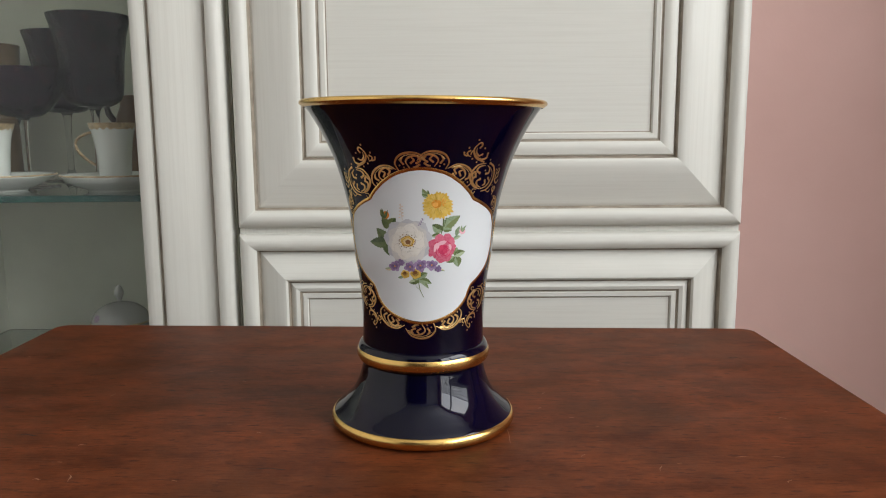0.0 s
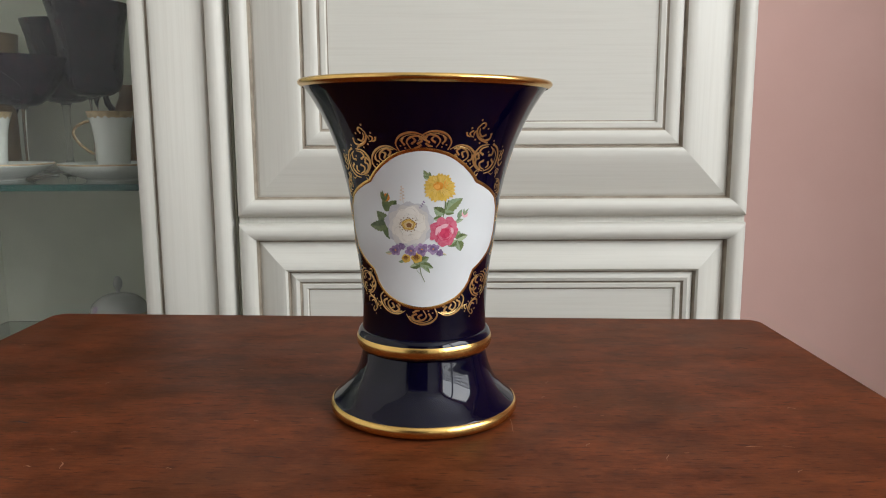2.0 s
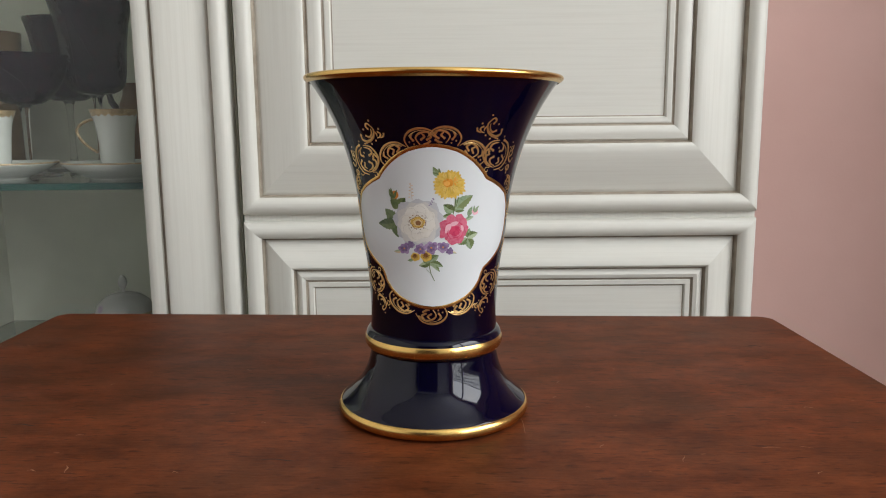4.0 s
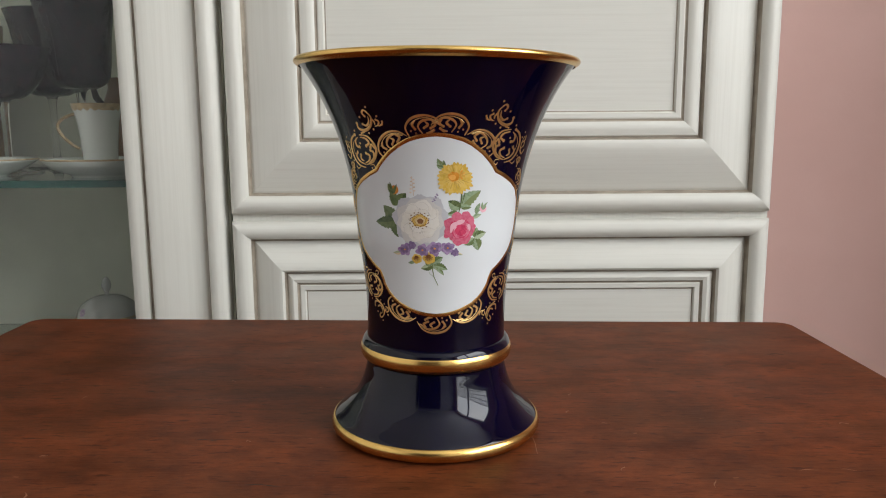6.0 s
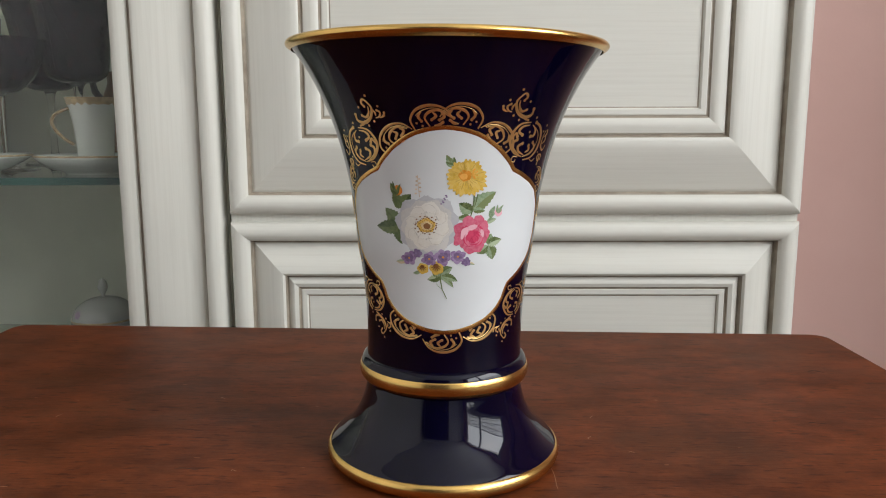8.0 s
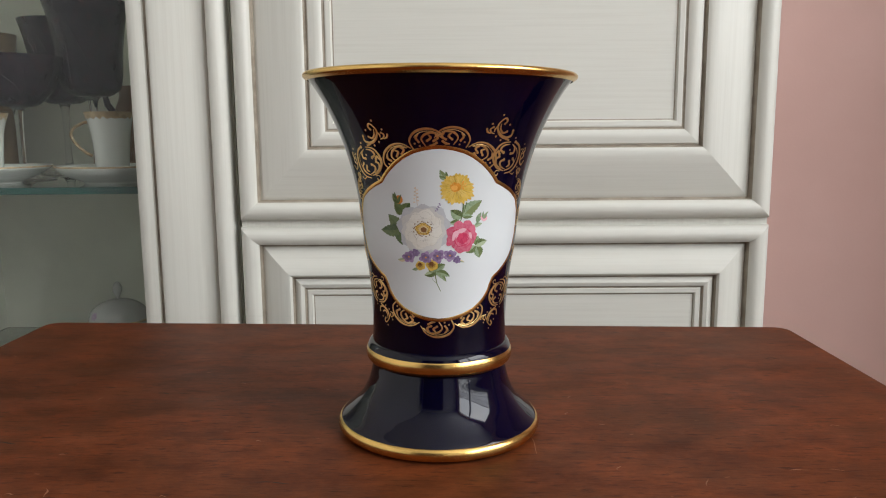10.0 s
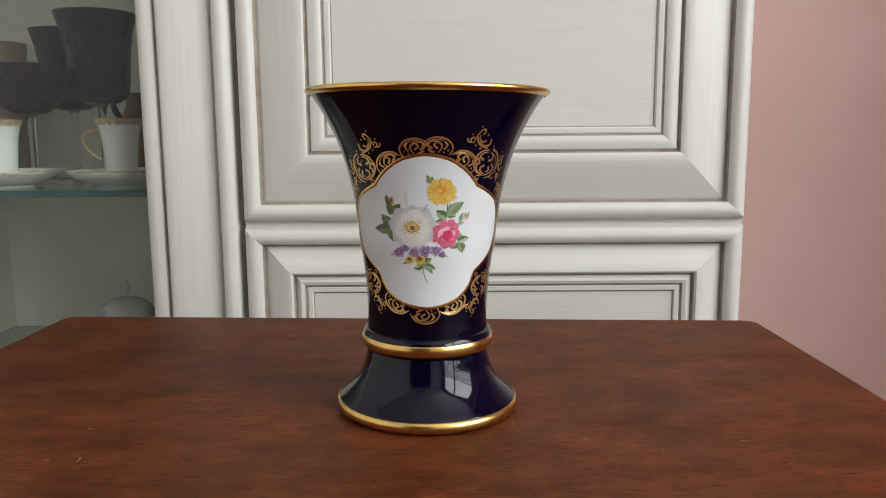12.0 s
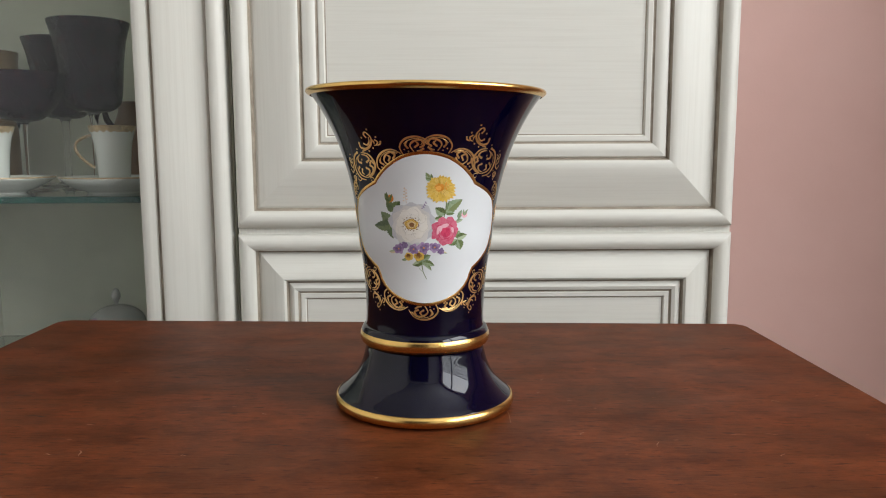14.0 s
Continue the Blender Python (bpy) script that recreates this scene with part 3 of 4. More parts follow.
# ---- short lace curtain before the lower panes ----
lace = tagged(empty("lace_curtain", pose(X1 - 0.006, 0, WZ0)), "short white lace curtain before the lower window panes", "curtain")
bm = bmesh.new()
n = 46
for k in range(n):
    y = WY0 + 0.08 + (WY1 - WY0 - 0.16) * k / (n - 1)
    box(-0.003, 0.003, y - 0.008, y + 0.008, 0.02 + 0.05 * abs(math.sin(k * 0.5)), 0.46, bm=bm)
for h in (0.09, 0.2, 0.33, 0.45):
    box(-0.0045, -0.0035, WY0 + 0.07, WY1 - 0.07, h, h + 0.014, bm=bm)
part("cloth", bm, plain("lace", (0.75, 0.74, 0.72), 0.8, 0.05), lace)
part("rod", tube([(0, WY0 + 0.06, 0.468), (0, WY1 - 0.06, 0.468)], 0.006, 8), GILT_SOFT, lace, "thin brass rod", smooth=True)

# ---- unseen wardrobe behind the eye, added to mirror darkly in the glaze ----
ward = tagged(empty("wardrobe", pose(-0.38, -2.22, 0)), "unseen dark brown wardrobe added at the far wall to darken the vase's reflections", "wardrobe")
DARK_WOOD = plain("dark_reflection_wood", (0.035, 0.022, 0.016), 0.4, 0.25)
part("body", box(-0.66, 0.66, -0.27, 0.2, 0.0, 2.05, 0.006), DARK_WOOD, ward)
for s in (-1, 1):
    d = part("door", box(min(s * 0.006, s * 0.64), max(s * 0.006, s * 0.64), 0.2005, 0.221, 0.09, 2.0, 0.004), DARK_WOOD, ward)
    part("handle", tube([(s * 0.06, 0.221, 1.0), (s * 0.06, 0.25, 1.01), (s * 0.06, 0.25, 1.13), (s * 0.06, 0.221, 1.14)], 0.005), GILT_SOFT, d, "brass bow handle", smooth=True)

# ---- unseen curtain beside the window, added to shade the pink wall's right part ----
curtain = empty("curtain", pose(1.18, 0.38, 0))
tagged(curtain, "unseen gathered dusty-rose curtain added to shade the wall beside the cabinet", "curtain")
bm = bmesh.new()
rows = []
for j in range(13):
    z = 0.06 + 2.36 * j / 12
    rows.append([bm.verts.new((-0.26 + 0.45 * i / 60 + 0.01 * math.sin(j * 0.7 + i), 0.045 * math.sin(i * 0.95) * (1 - 0.3 * j / 12) + 0.01 * math.sin(j * 0.5 + i * 0.3), z)) for i in range(61)])
for p, q in zip(rows, rows[1:]):
    for i in range(60):
        bm.faces.new((p[i], p[i + 1], q[i + 1], q[i]))
cloth = part("cloth", bm, plain("curtain_cloth", (0.30, 0.19, 0.17), 0.85, 0.15, 30.0), curtain, "softly pleated cloth", smooth=True)
thick = cloth.modifiers.new("thickness", "SOLIDIFY")
thick.thickness = 0.002
part("rod", tube([(-0.3, 0, 2.44), (0.21, 0, 2.44)], 0.012, 12), GILT_SOFT, curtain, "brass curtain rod", smooth=True)

# ---- the vase's painting: gilding and flowers lie on the glaze ----
FACE = 0.3


def on_vase(theta, z, off):
    r = radius(z) + off
    a = radians(theta)
    return (r * math.sin(a), -r * math.cos(a), z)


# half width in degrees of the white reserve, by height in mm
RESERVE = [(54.2, 0), (54.5, 7), (55, 12), (56, 19), (58, 28), (60, 33.5), (62, 37.5), (65, 41.5), (67.5, 43), (70.3, 45.5), (71, 48.5), (72, 51.5), (74, 57), (77, 63.5), (80, 67.5), (86, 71), (92, 71), (97, 68.5), (102, 62), (105, 53.5), (107.5, 44.5), (109.2, 37.5), (110.8, 35.6), (113, 32), (116, 26.5), (119, 19.5), (120.6, 14.5), (121.8, 8), (122.3, 3), (122.4, 0)]


def reserve_width(z):
    for (z0, w0), (z1, w1) in zip(RESERVE, RESERVE[1:]):
        if z0 <= z * 1000 <= z1:
            return w0 + (w1 - w0) * (z * 1000 - z0) / (z1 - z0)
    return 0.0


bm = bmesh.new()
rows = []
levels = sorted({h / 1000 for h, _ in RESERVE} | {0.055 + 0.0012 * k for k in range(56)})
for z in levels:
    w = reserve_width(z)
    rows.append([bm.verts.new(on_vase(FACE + w * (2 * k / 40 - 1), z, 0.00008)) for k in range(41)])
for p, q in zip(rows, rows[1:]):
    for k in range(40):
        bm.faces.new((p[k], p[k + 1], q[k + 1], q[k]))
bmesh.ops.remove_doubles(bm, verts=bm.verts[:], dist=1e-7)
medallion = part("medallion", bm, WHITE, vase, "white reserve with a lobed outline", smooth=True)


def ribbon(bm, pts, widths, place, off, raised=0.0):
    """A painted stroke of changing width along 2D points, laid on the vase by place(x, y, off)."""
    rows = []
    n = len(pts)
    for i, (x, y) in enumerate(pts):
        x0, y0 = pts[max(i - 1, 0)]
        x1, y1 = pts[min(i + 1, n - 1)]
        d = math.hypot(x1 - x0, y1 - y0) or 1
        nx, ny, w = -(y1 - y0) / d, (x1 - x0) / d, widths[i] / 2
        rows.append([bm.verts.new(place(x + nx * w * s, y + ny * w * s, off + raised * (s == 0))) for s in (-1, 0, 1)])
    for p, q in zip(rows, rows[1:]):
        for k in (0, 1):
            bm.faces.new((p[k], p[k + 1], q[k + 1], q[k]))


def local_mm(theta, z, turn=0.0, flip=1, up=1):
    """Places local millimetres round a point of the vase's side."""
    c, s = math.cos(radians(turn)), math.sin(radians(turn))
    r = radius(z)

    def place(x, y, off):
        x, y = x * flip, y * up
        u, v = (c * x - s * y) / 1000, (s * x + c * y) / 1000
        return on_vase(theta + math.degrees(u / r), z + v, off)

    return place


def arc(cx, cy, rx, ry, a0, a1, n=14, spiral=1.0):
    return [(cx + rx * (1 + (spiral - 1) * k / n) * math.cos(radians(a0 + (a1 - a0) * k / n)), cy + ry * (1 + (spiral - 1) * k / n) * math.sin(radians(a0 + (a1 - a0) * k / n))) for k in range(n + 1)]


def swell(n, a, b, c):
    return [a + (b - a) * min(1, 2 * k / n) if k <= n / 2 else b + (c - b) * (2 * k / n - 1) for k in range(n + 1)]


def dot(bm, place, x, y, r, off):
    ring = [bm.verts.new(place(x + r * math.cos(a * math.pi / 4), y + r * math.sin(a * math.pi / 4), off)) for a in range(8)]
    bm.faces.new(ring)


GILD = 0.00010
SCROLL_GOLD = gilt("scroll_gilding", 0.26, 0.95, (1.0, 0.68, 0.28))


def brush(bm, place, pts, lo, mid, hi, head=0.0):
    """A gilder's stroke through a few points, swelling in its middle, with a round head at its end."""
    line = smooth_profile(pts, 5)
    n = len(line) - 1
    bold = 1.1 if head and mid < 1.0 else 0.92
    ribbon(bm, line, [bold * w for w in swell(n, lo, mid, hi)], place, GILD, 0.00005)
    if head:
        dot(bm, place, *line[-1], bold * head, GILD + 0.00001)


def scaled(place, k):
    return lambda x, y, off: place(x * k, y * k, off)


def shell(theta, z, turn, k, flip, up=1):
    """A scallop of the border: a broad bow, a fine line under it, an inner bow and the leaves that curl from it."""
    bm, pl = bmesh.new(), scaled(local_mm(theta, z, turn, flip, up), k)
    brush(bm, pl, [(-5.4, -2.9), (-6.4, 0.1), (-4.1, 2.9), (0.2, 3.8), (4.1, 2.5), (6.3, -0.5)], 0.5, 1.0, 0.3)
    brush(bm, pl, [(-4.7, 1.1), (-3.0, 2.3), (0.2, 3.0), (3.4, 2.2), (5.4, 0.4)], 0.1, 0.35, 0.15)
    brush(bm, pl, [(-0.7, -2.2), (-2.0, 0.3), (-0.4, 2.0), (2.4, 2.2), (5.0, 0.4)], 0.4, 0.95, 0.3)
    for pts in ([(-2.8, 2.3), (-3.9, 0.9), (-3.1, -0.5)], [(0.4, 1.8), (1.3, 0.7), (0.0, -0.3)], [(2.8, 1.7), (3.7, 0.4), (2.2, -0.5)], [(0.6, -2.0), (2.0, -1.9), (3.2, -1.2)]):
        brush(bm, pl, pts, 0.3, 0.85, 0.6, 0.45)
    for x, y in ((-4.6, -1.0), (-2.9, -1.9)):
        dot(bm, pl, x, y, 0.36, GILD)
    return tagged(part("gold_scroll", bm, SCROLL_GOLD, vase, "gold scallop of curled leaves"), kind="stuff")


def cluster(theta, z, turn, k, flip, up=1, beside=True):
    """Two facing C-scrolls filled with curled leaves, a leaning spray above them, a sprig and a small curl beside."""
    bm, pl = bmesh.new(), scaled(local_mm(theta, z, turn, flip, up), k)
    brush(bm, pl, [(-0.3, 6.0), (-4.4, 5.2), (-6.8, 2.2), (-6.9, -0.9), (-4.4, -4.1), (-0.5, -5.2)], 0.4, 1.35, 0.4)
    brush(bm, pl, [(0.4, -6.3), (4.4, -5.3), (7.0, -2.4), (7.1, 1.5), (5.2, 4.6), (2.2, 6.1)], 0.4, 1.35, 0.8, 0.7)
    brush(bm, pl, [(5.2, -2.2), (5.7, 0.8), (4.6, 3.0), (2.4, 4.6)], 0.15, 0.5, 0.2)
    leaves = (
        [(-0.4, 5.1), (-3.2, 4.5), (-4.4, 2.9), (-2.6, 1.8)],
        [(-2.0, -4.6), (-5.0, -2.8), (-5.6, -0.8), (-4.3, 0.2)],
        [(0.2, -4.6), (-2.4, -3.6), (-3.2, -1.9), (-1.5, -0.9)],
        [(-0.2, -5.2), (3.2, -4.1), (4.9, -2.0), (3.5, -0.4)],
        [(0.6, -3.8), (2.2, -2.9), (1.7, -1.5)],
        [(0.9, 5.2), (2.8, 3.8), (2.9, 1.9), (1.3, 1.5)],
        [(-6.8, 0.4), (-5.4, 2.2), (-4.6, 1.2)],
    )
    for pts in leaves:
        brush(bm, pl, pts, 0.25, 0.95, 0.75, 0.58)
    brush(bm, pl, [(3.6, -5.8), (5.8, -6.6), (7.2, -5.6)], 0.2, 0.6, 0.2)
    brush(bm, pl, [(-2.4, -5.4), (-4.4, -5.3), (-4.9, -6.7), (-3.5, -7.1), (-3.1, -6.2)], 0.3, 0.5, 0.4)
    # the spray above
    brush(bm, pl, [(-6.6, 14.6), (-8.5, 12.2), (-7.4, 9.2), (-4.3, 7.5), (-1.4, 8.3), (-1.2, 10.2)], 0.4, 1.3, 0.8, 0.65)
    for pts in ([(-7.4, 12.6), (-7.1, 10.6), (-5.6, 9.2), (-4.0, 9.8)], [(-7.6, 14.0), (-6.2, 14.7), (-5.3, 13.7), (-6.0, 12.6)], [(-2.0, 6.6), (-3.4, 7.0), (-4.6, 7.8)]):
        brush(bm, pl, pts, 0.25, 0.8, 0.6, 0.45)
    for pts in ([(-9.2, 8.8), (-10.6, 9.2), (-11.2, 10.4), (-10.2, 11.2)], [(-10.8, 8.8), (-12.2, 9.4), (-12.6, 10.4)], [(-9.4, 9.4), (-9.4, 10.4), (-8.8, 11.2)]):
        brush(bm, pl, pts, 0.25, 0.7, 0.5, 0.4)
    for x, y in ((-5.8, 6.5), (-8.3, 7.8), (-2.0, 6.6), (1.6, 7.6), (0.4, 2.9), (-7.6, 15.8), (-10.9, 12.4), (-3.6, 12.4)):
        dot(bm, pl, x, y, 0.42, GILD)
    if beside:
        for pts in ([(9.6, 4.0), (8.8, 1.4), (9.3, -1.6), (11.2, -2.8), (12.4, -1.4)], [(9.4, -0.8), (11.0, 0.4), (10.6, 1.8)], [(9.2, 1.4), (10.8, 2.6), (10.6, 3.8)], [(9.8, -4.0), (8.8, -5.0), (9.4, -6.2)], [(10.2, -4.0), (11.4, -4.8), (11.2, -6.0)], [(10.0, -4.2), (10.2, -6.0), (9.9, -7.6)]):
            brush(bm, pl, pts, 0.3, 0.8, 0.45, 0.4)
        for x, y in ((8.9, 5.4), (8.2, -3.6), (8.0, 3.4)):
            dot(bm, pl, x, y, 0.38, GILD)
    return tagged(part("gold_scroll", bm, SCROLL_GOLD, vase, "gold acanthus scrolls"), kind="stuff")


# border line of the reserve
def border(side):
    bm = bmesh.new()
    zs = [54.2 + (122.4 - 54.2) * (0.5 - 0.5 * math.cos(math.pi * k / 110)) for k in range(111)]
    pts = [((FACE + side * reserve_width(h / 1000)) * 0.58, h) for h in zs]
    ribbon(bm, pts, [1.4] * len(pts), lambda x, y, o: on_vase(x / 0.58, min(max(y, 40), 149) / 1000, o), 0.00009, 0.00016)
    return part("gold_border", bm, GOLD, medallion, "gold line round the white reserve", smooth=True)


border(-1), border(1)
for th, z, turn in ((-5.8, 0.1250, 4), (-23.8, 0.1191, 28)):
    shell(th, z, turn, 1.06, 1)
    shell(-th + 1.2, z + 0.0006, -turn, 1.06, -1)
for th, z, turn, flip in ((-27, 0.0556, -27, 1), (-1.0, 0.0512, 0, -1), (25.2, 0.0552, 27, -1)):
    shell(th, z, turn, 1.05, flip, -1)
cluster(42.4, 0.1184, -2, 0.98, 1)
cluster(-45.2, 0.1162, 2, 0.98, -1)
cluster(56.0, 0.0630, 4, 0.86, 1, -1)
cluster(-56.6, 0.0640, -4, 0.86, -1, -1)
for side in (-1, 1):
    shell(side * 62.5, 0.1056, -side * 58, 0.78, -side)
    shell(side * 75, 0.0945, -side * 80, 0.7, -side)
    shell(side * 74, 0.0790, -side * 105, 0.66, -side)
    # the next reserve's scrolls further round
    cluster(side * 96, 0.1165, 0, 0.9, -side, 1, False)


# ---- flowers painted on the reserve, in mm from the white rose's middle ----
def paint(name, color, spread=0.25, second=None, rough=0.12):
    """A painter's colour that differs from petal to petal and within one."""
    m = Mat(name, color, rough, IOR=1.5)
    g = m.n("NewGeometry")
    n = m.noise(m.coords((900, 900, 900)), 1.0, 3)
    second = second or tuple(min(1, k * (1 + spread) + 0.03) for k in color)
    dark = tuple(k * (1 - spread) for k in color)
    col = m.ramp(g.outputs["Random Per Island"], [(0.0, dark), (0.5, color), (1.0, second)])
    m.color(m.mix(m.ramp(n, [(0.35, (0, 0, 0)), (0.7, (0.7, 0.7, 0.7))]), col, second))
    return m.m


VIEW = 0.5


def canvas(x, y, off):
    """Millimetres on the painting, seen square on, to the vase's side."""
    px, z = (-5.9 + x) / 1000, (90.8 + y) / 1000
    r = radius(z)
    return on_vase(VIEW + math.degrees(math.asin(max(-0.98, min(0.98, px / r)))), z, off)


def petal(bm, x, y, turn, length, width, off, kind="round", mat=0, base=None):
    """One painted petal from its base, which may have a deeper colour than its tip."""
    c, s = math.cos(radians(turn)), math.sin(radians(turn))
    full, blunt = {"round": (0.62, 0.55), "leaf": (0.42, 1.1), "strap": (0.60, 0.45)}[kind]
    rows, n = [], 9
    for i in range(n + 1):
        t = i / n
        w = (0.18 + 0.82 * math.sin(math.pi / 2 * min(1, t / full))) * max(0.09, 1 - max(0, (t - full) / (1 - full)) ** 2.2) ** blunt
        half = w * width / 2 * (1 + 0.05 * math.sin(5.1 * i + x * 2 + y + turn * 0.05))
        sway = 0.05 * width * math.sin(2.2 * t + turn)
        # the tip's edge is gently notched
        rows.append([bm.verts.new(canvas(x + c * (t * length - notch) - s * (half * k + sway), y + s * (t * length - notch) + c * (half * k + sway), off)) for k, notch in ((-1, 0.05 * length * t), (-0.5, 0), (0, 0.025 * length * t), (0.5, 0), (1, 0.05 * length * t))])
    for i, (p, q) in enumerate(zip(rows, rows[1:])):
        for k in range(4):
            deep = base is not None and i < 5 - abs(k - 1.5) * 0.8
            bm.faces.new((p[k], p[k + 1], q[k + 1], q[k])).material_index = base if deep else mat


def blob(bm, x, y, rx, ry, off, mat=0, n=14, wob=0.06):
    mid = bm.verts.new(canvas(x, y, off))
    rings = [[bm.verts.new(canvas(x + f * rx * (1 + wob * math.sin(5 * a + x)) * math.cos(a), y + f * ry * (1 + wob * math.sin(5 * a + y)) * math.sin(a), off)) for a in (2 * math.pi * k / n for k in range(n))] for f in (0.55, 1.0)]
    for k in range(n):
        j = (k + 1) % n
        bm.faces.new((mid, rings[0][k], rings[0][j])).material_index = mat
        bm.faces.new((rings[0][k], rings[1][k], rings[1][j], rings[0][j])).material_index = mat


LEAF_A, LEAF_B = paint("leaf_green", (0.10, 0.145, 0.055), 0.35, (0.20, 0.25, 0.11)), paint("leaf_dark", (0.07, 0.115, 0.045), 0.3, (0.14, 0.19, 0.085))
SAGE = paint("sage_green", (0.20, 0.30, 0.17), 0.25, (0.40, 0.48, 0.32))
PALE, CREAMY = paint("pale_petal", (0.49, 0.50, 0.525), 0.04, (0.54, 0.55, 0.57)), paint("cream_petal", (0.70, 0.67, 0.595), 0.07, (0.75, 0.73, 0.68))
OCHRE, BROWN = paint("ochre", (0.55, 0.36, 0.08), 0.3), paint("stamen_brown", (0.16, 0.07, 0.02), 0.4)
YELLOW, AMBER = paint("daisy_yellow", (0.70, 0.45, 0.065), 0.2, (0.74, 0.54, 0.16)), paint("amber", (0.70, 0.28, 0.03), 0.2)
ROSE, ROSE_DEEP, ROSE_PALE = paint("rose_pink", (0.60, 0.095, 0.17), 0.22, (0.66, 0.21, 0.29)), paint("rose_deep", (0.52, 0.035, 0.10), 0.2), paint("rose_pale", (0.72, 0.40, 0.46), 0.1)
VIOLET, PLUM = paint("violet", (0.29, 0.18, 0.36), 0.25, (0.43, 0.34, 0.50)), paint("plum", (0.19, 0.125, 0.26), 0.3, (0.30, 0.23, 0.36))
RED = paint("bud_red", (0.52, 0.09, 0.03), 0.3, (0.7, 0.28, 0.05))
O1, O2, O3, O4, O5, O6 = (0.00014 + 0.000035 * k for k in range(6))


def leaf(bm, x, y, tx, ty, width, off=0.00012, mats=(0, 1)):
    """A leaf in two halves with a paler middle vein."""
    turn, length = math.degrees(math.atan2(ty - y, tx - x)), math.hypot(tx - x, ty - y)
    width *= 1.42
    c, s = math.cos(radians(turn)), math.sin(radians(turn))
    for side, mat in ((1, mats[0]), (-1, mats[1])):
        rows, n = [], 14
        for i in range(n + 1):
            u = i / n
            w = max(0.03, math.sin(math.pi * u ** 0.8) ** 0.75) * (1 + (0.13 if i % 2 else -0.08) * (0.1 < u < 0.95)) if i < n else 0.0
            t, bow = u * length, 0.07 * length * math.sin(math.pi * u)
            rows.append([bm.verts.new(canvas(x + c * (t - 0.06 * width * k) - s * (bow + side * w * width / 2 * k), y + s * (t - 0.06 * width * k) + c * (bow + side * w * width / 2 * k), off)) for k in (0, 0.55, 1)])
        for p, q in zip(rows, rows[1:]):
            for k in (0, 1):
                bm.faces.new((p[k], p[k + 1], q[k + 1], q[k])).material_index = mat


def stroke(bm, pts, width, off, mat=0):
    n0 = len(bm.faces)
    ribbon(bm, pts, [width * (1 - 0.5 * k / len(pts)) for k in range(len(pts))], canvas, off)
    bm.faces.ensure_lookup_table()
    for f in bm.faces[n0:]:
        f.material_index = mat


def flower(name, bm, mats, label):
    return tagged(part(name, bm, mats, medallion, label, smooth=True), kind="stuff")


# leaf sprays
bm = bmesh.new()
for a in ((-8.2, 0.9, -13.9, 5.4, 3.0), (-8.8, 0.3, -17.0, -1.2, 3.4), (-10.0, -0.9, -8.2, -6.6, 3.0), (-8.5, 0.5, -7.4, 4.8, 2.2)):
    leaf(bm, *a)
flower("painted_leaves", bm, [LEAF_A, LEAF_B], "dark green painted leaves")
bm = bmesh.new()
for a in ((15.0, 5.2, 22.3, 11.3, 3.2), (14.6, 5.0, 10.1, 7.7, 2.8), (15.0, 5.0, 18.8, 5.0, 1.4), (13.4, 3.6, 9.6, 2.6, 1.4)):
    leaf(bm, *a, mats=(1, 0))
stroke(bm, [(15.1, 11), (15.0, 8.4), (14.6, 5.2), (14.0, 3.2)], 0.5, O2, 0)
stroke(bm, [(16.2, 10.6), (15.8, 8.4), (15.2, 6.4)], 0.35, O2, 0)
flower("painted_leaves", bm, [LEAF_A, SAGE], "green painted leaves")
bm = bmesh.new()
for a in ((20.0, -6.4, 24.6, -4.8, 2.2), (20.2, -6.8, 21.6, -11.7, 2.6), (19.8, -6.8, 16.2, -9.2, 2.0), (20.2, -6.2, 21.0, -2.6, 2.0)):
    leaf(bm, *a, mats=(0, 1))
flower("painted_leaves", bm, [LEAF_A, SAGE], "green painted leaves")
bm = bmesh.new()
for a in ((4.6, -16.6, 0.1, -18.2, 1.9), (4.8, -16.6, 1.5, -15.2, 1.7), (4.8, -16.8, 10.2, -18.6, 1.8), (4.8, -16.8, 8.8, -20.8, 1.3), (4.6, -16.2, 8.4, -13.6, 2.2), (4.4, -16.2, 4.0, -13.2, 1.6), (4.7, -16.6, 6.4, -18.6, 1.4)):
    leaf(bm, *a, mats=(0, 1))
stroke(bm, [(4.4, -16.6), (4.6, -19), (5.1, -21.5), (6.6, -24.7)], 0.42, O2, 0)
stroke(bm, [(4.8, -21.2), (3.6, -20.2), (3.2, -19.4)], 0.2, O2, 1)
flower("painted_leaves", bm, [LEAF_A, SAGE], "green painted leaves with a thin stem")
bm = bmesh.new()
for a in ((8.8, 19.2, 6.0, 23.2, 1.6), (8.6, 19.4, 8.4, 22.6, 1.3), (8.2, 19.8, 5.8, 20.8, 1.0)):
    leaf(bm, *a, mats=(0, 1))
flower("painted_leaves", bm, [SAGE, LEAF_A], "grey-green painted sprig")
# rose bud and its sepals
bm = bmesh.new()
leaf(bm, -8.4, 6.0, -10.8, 11.6, 2.2)
leaf(bm, -8.2, 6.2, -5.2, 10.4, 2.6)
leaf(bm, -8.0, 6.0, -11.0, 8.6, 2.0)
leaf(bm, -9.2, 9.6, -12.0, 13.8, 1.5, O2)
blob(bm, -9.5, 11.4, 1.5, 1.7, O3, 2)
for a, b in ((-11.2, 14.4), (-8.6, 13.6), (-11.9, 11.6)):
    leaf(bm, -9.6, 10.0, a, b, 0.7, O4)
flower("rose_bud", bm, [LEAF_A, LEAF_B, RED], "red and orange painted rosebud with green sepals")
bm = bmesh.new()
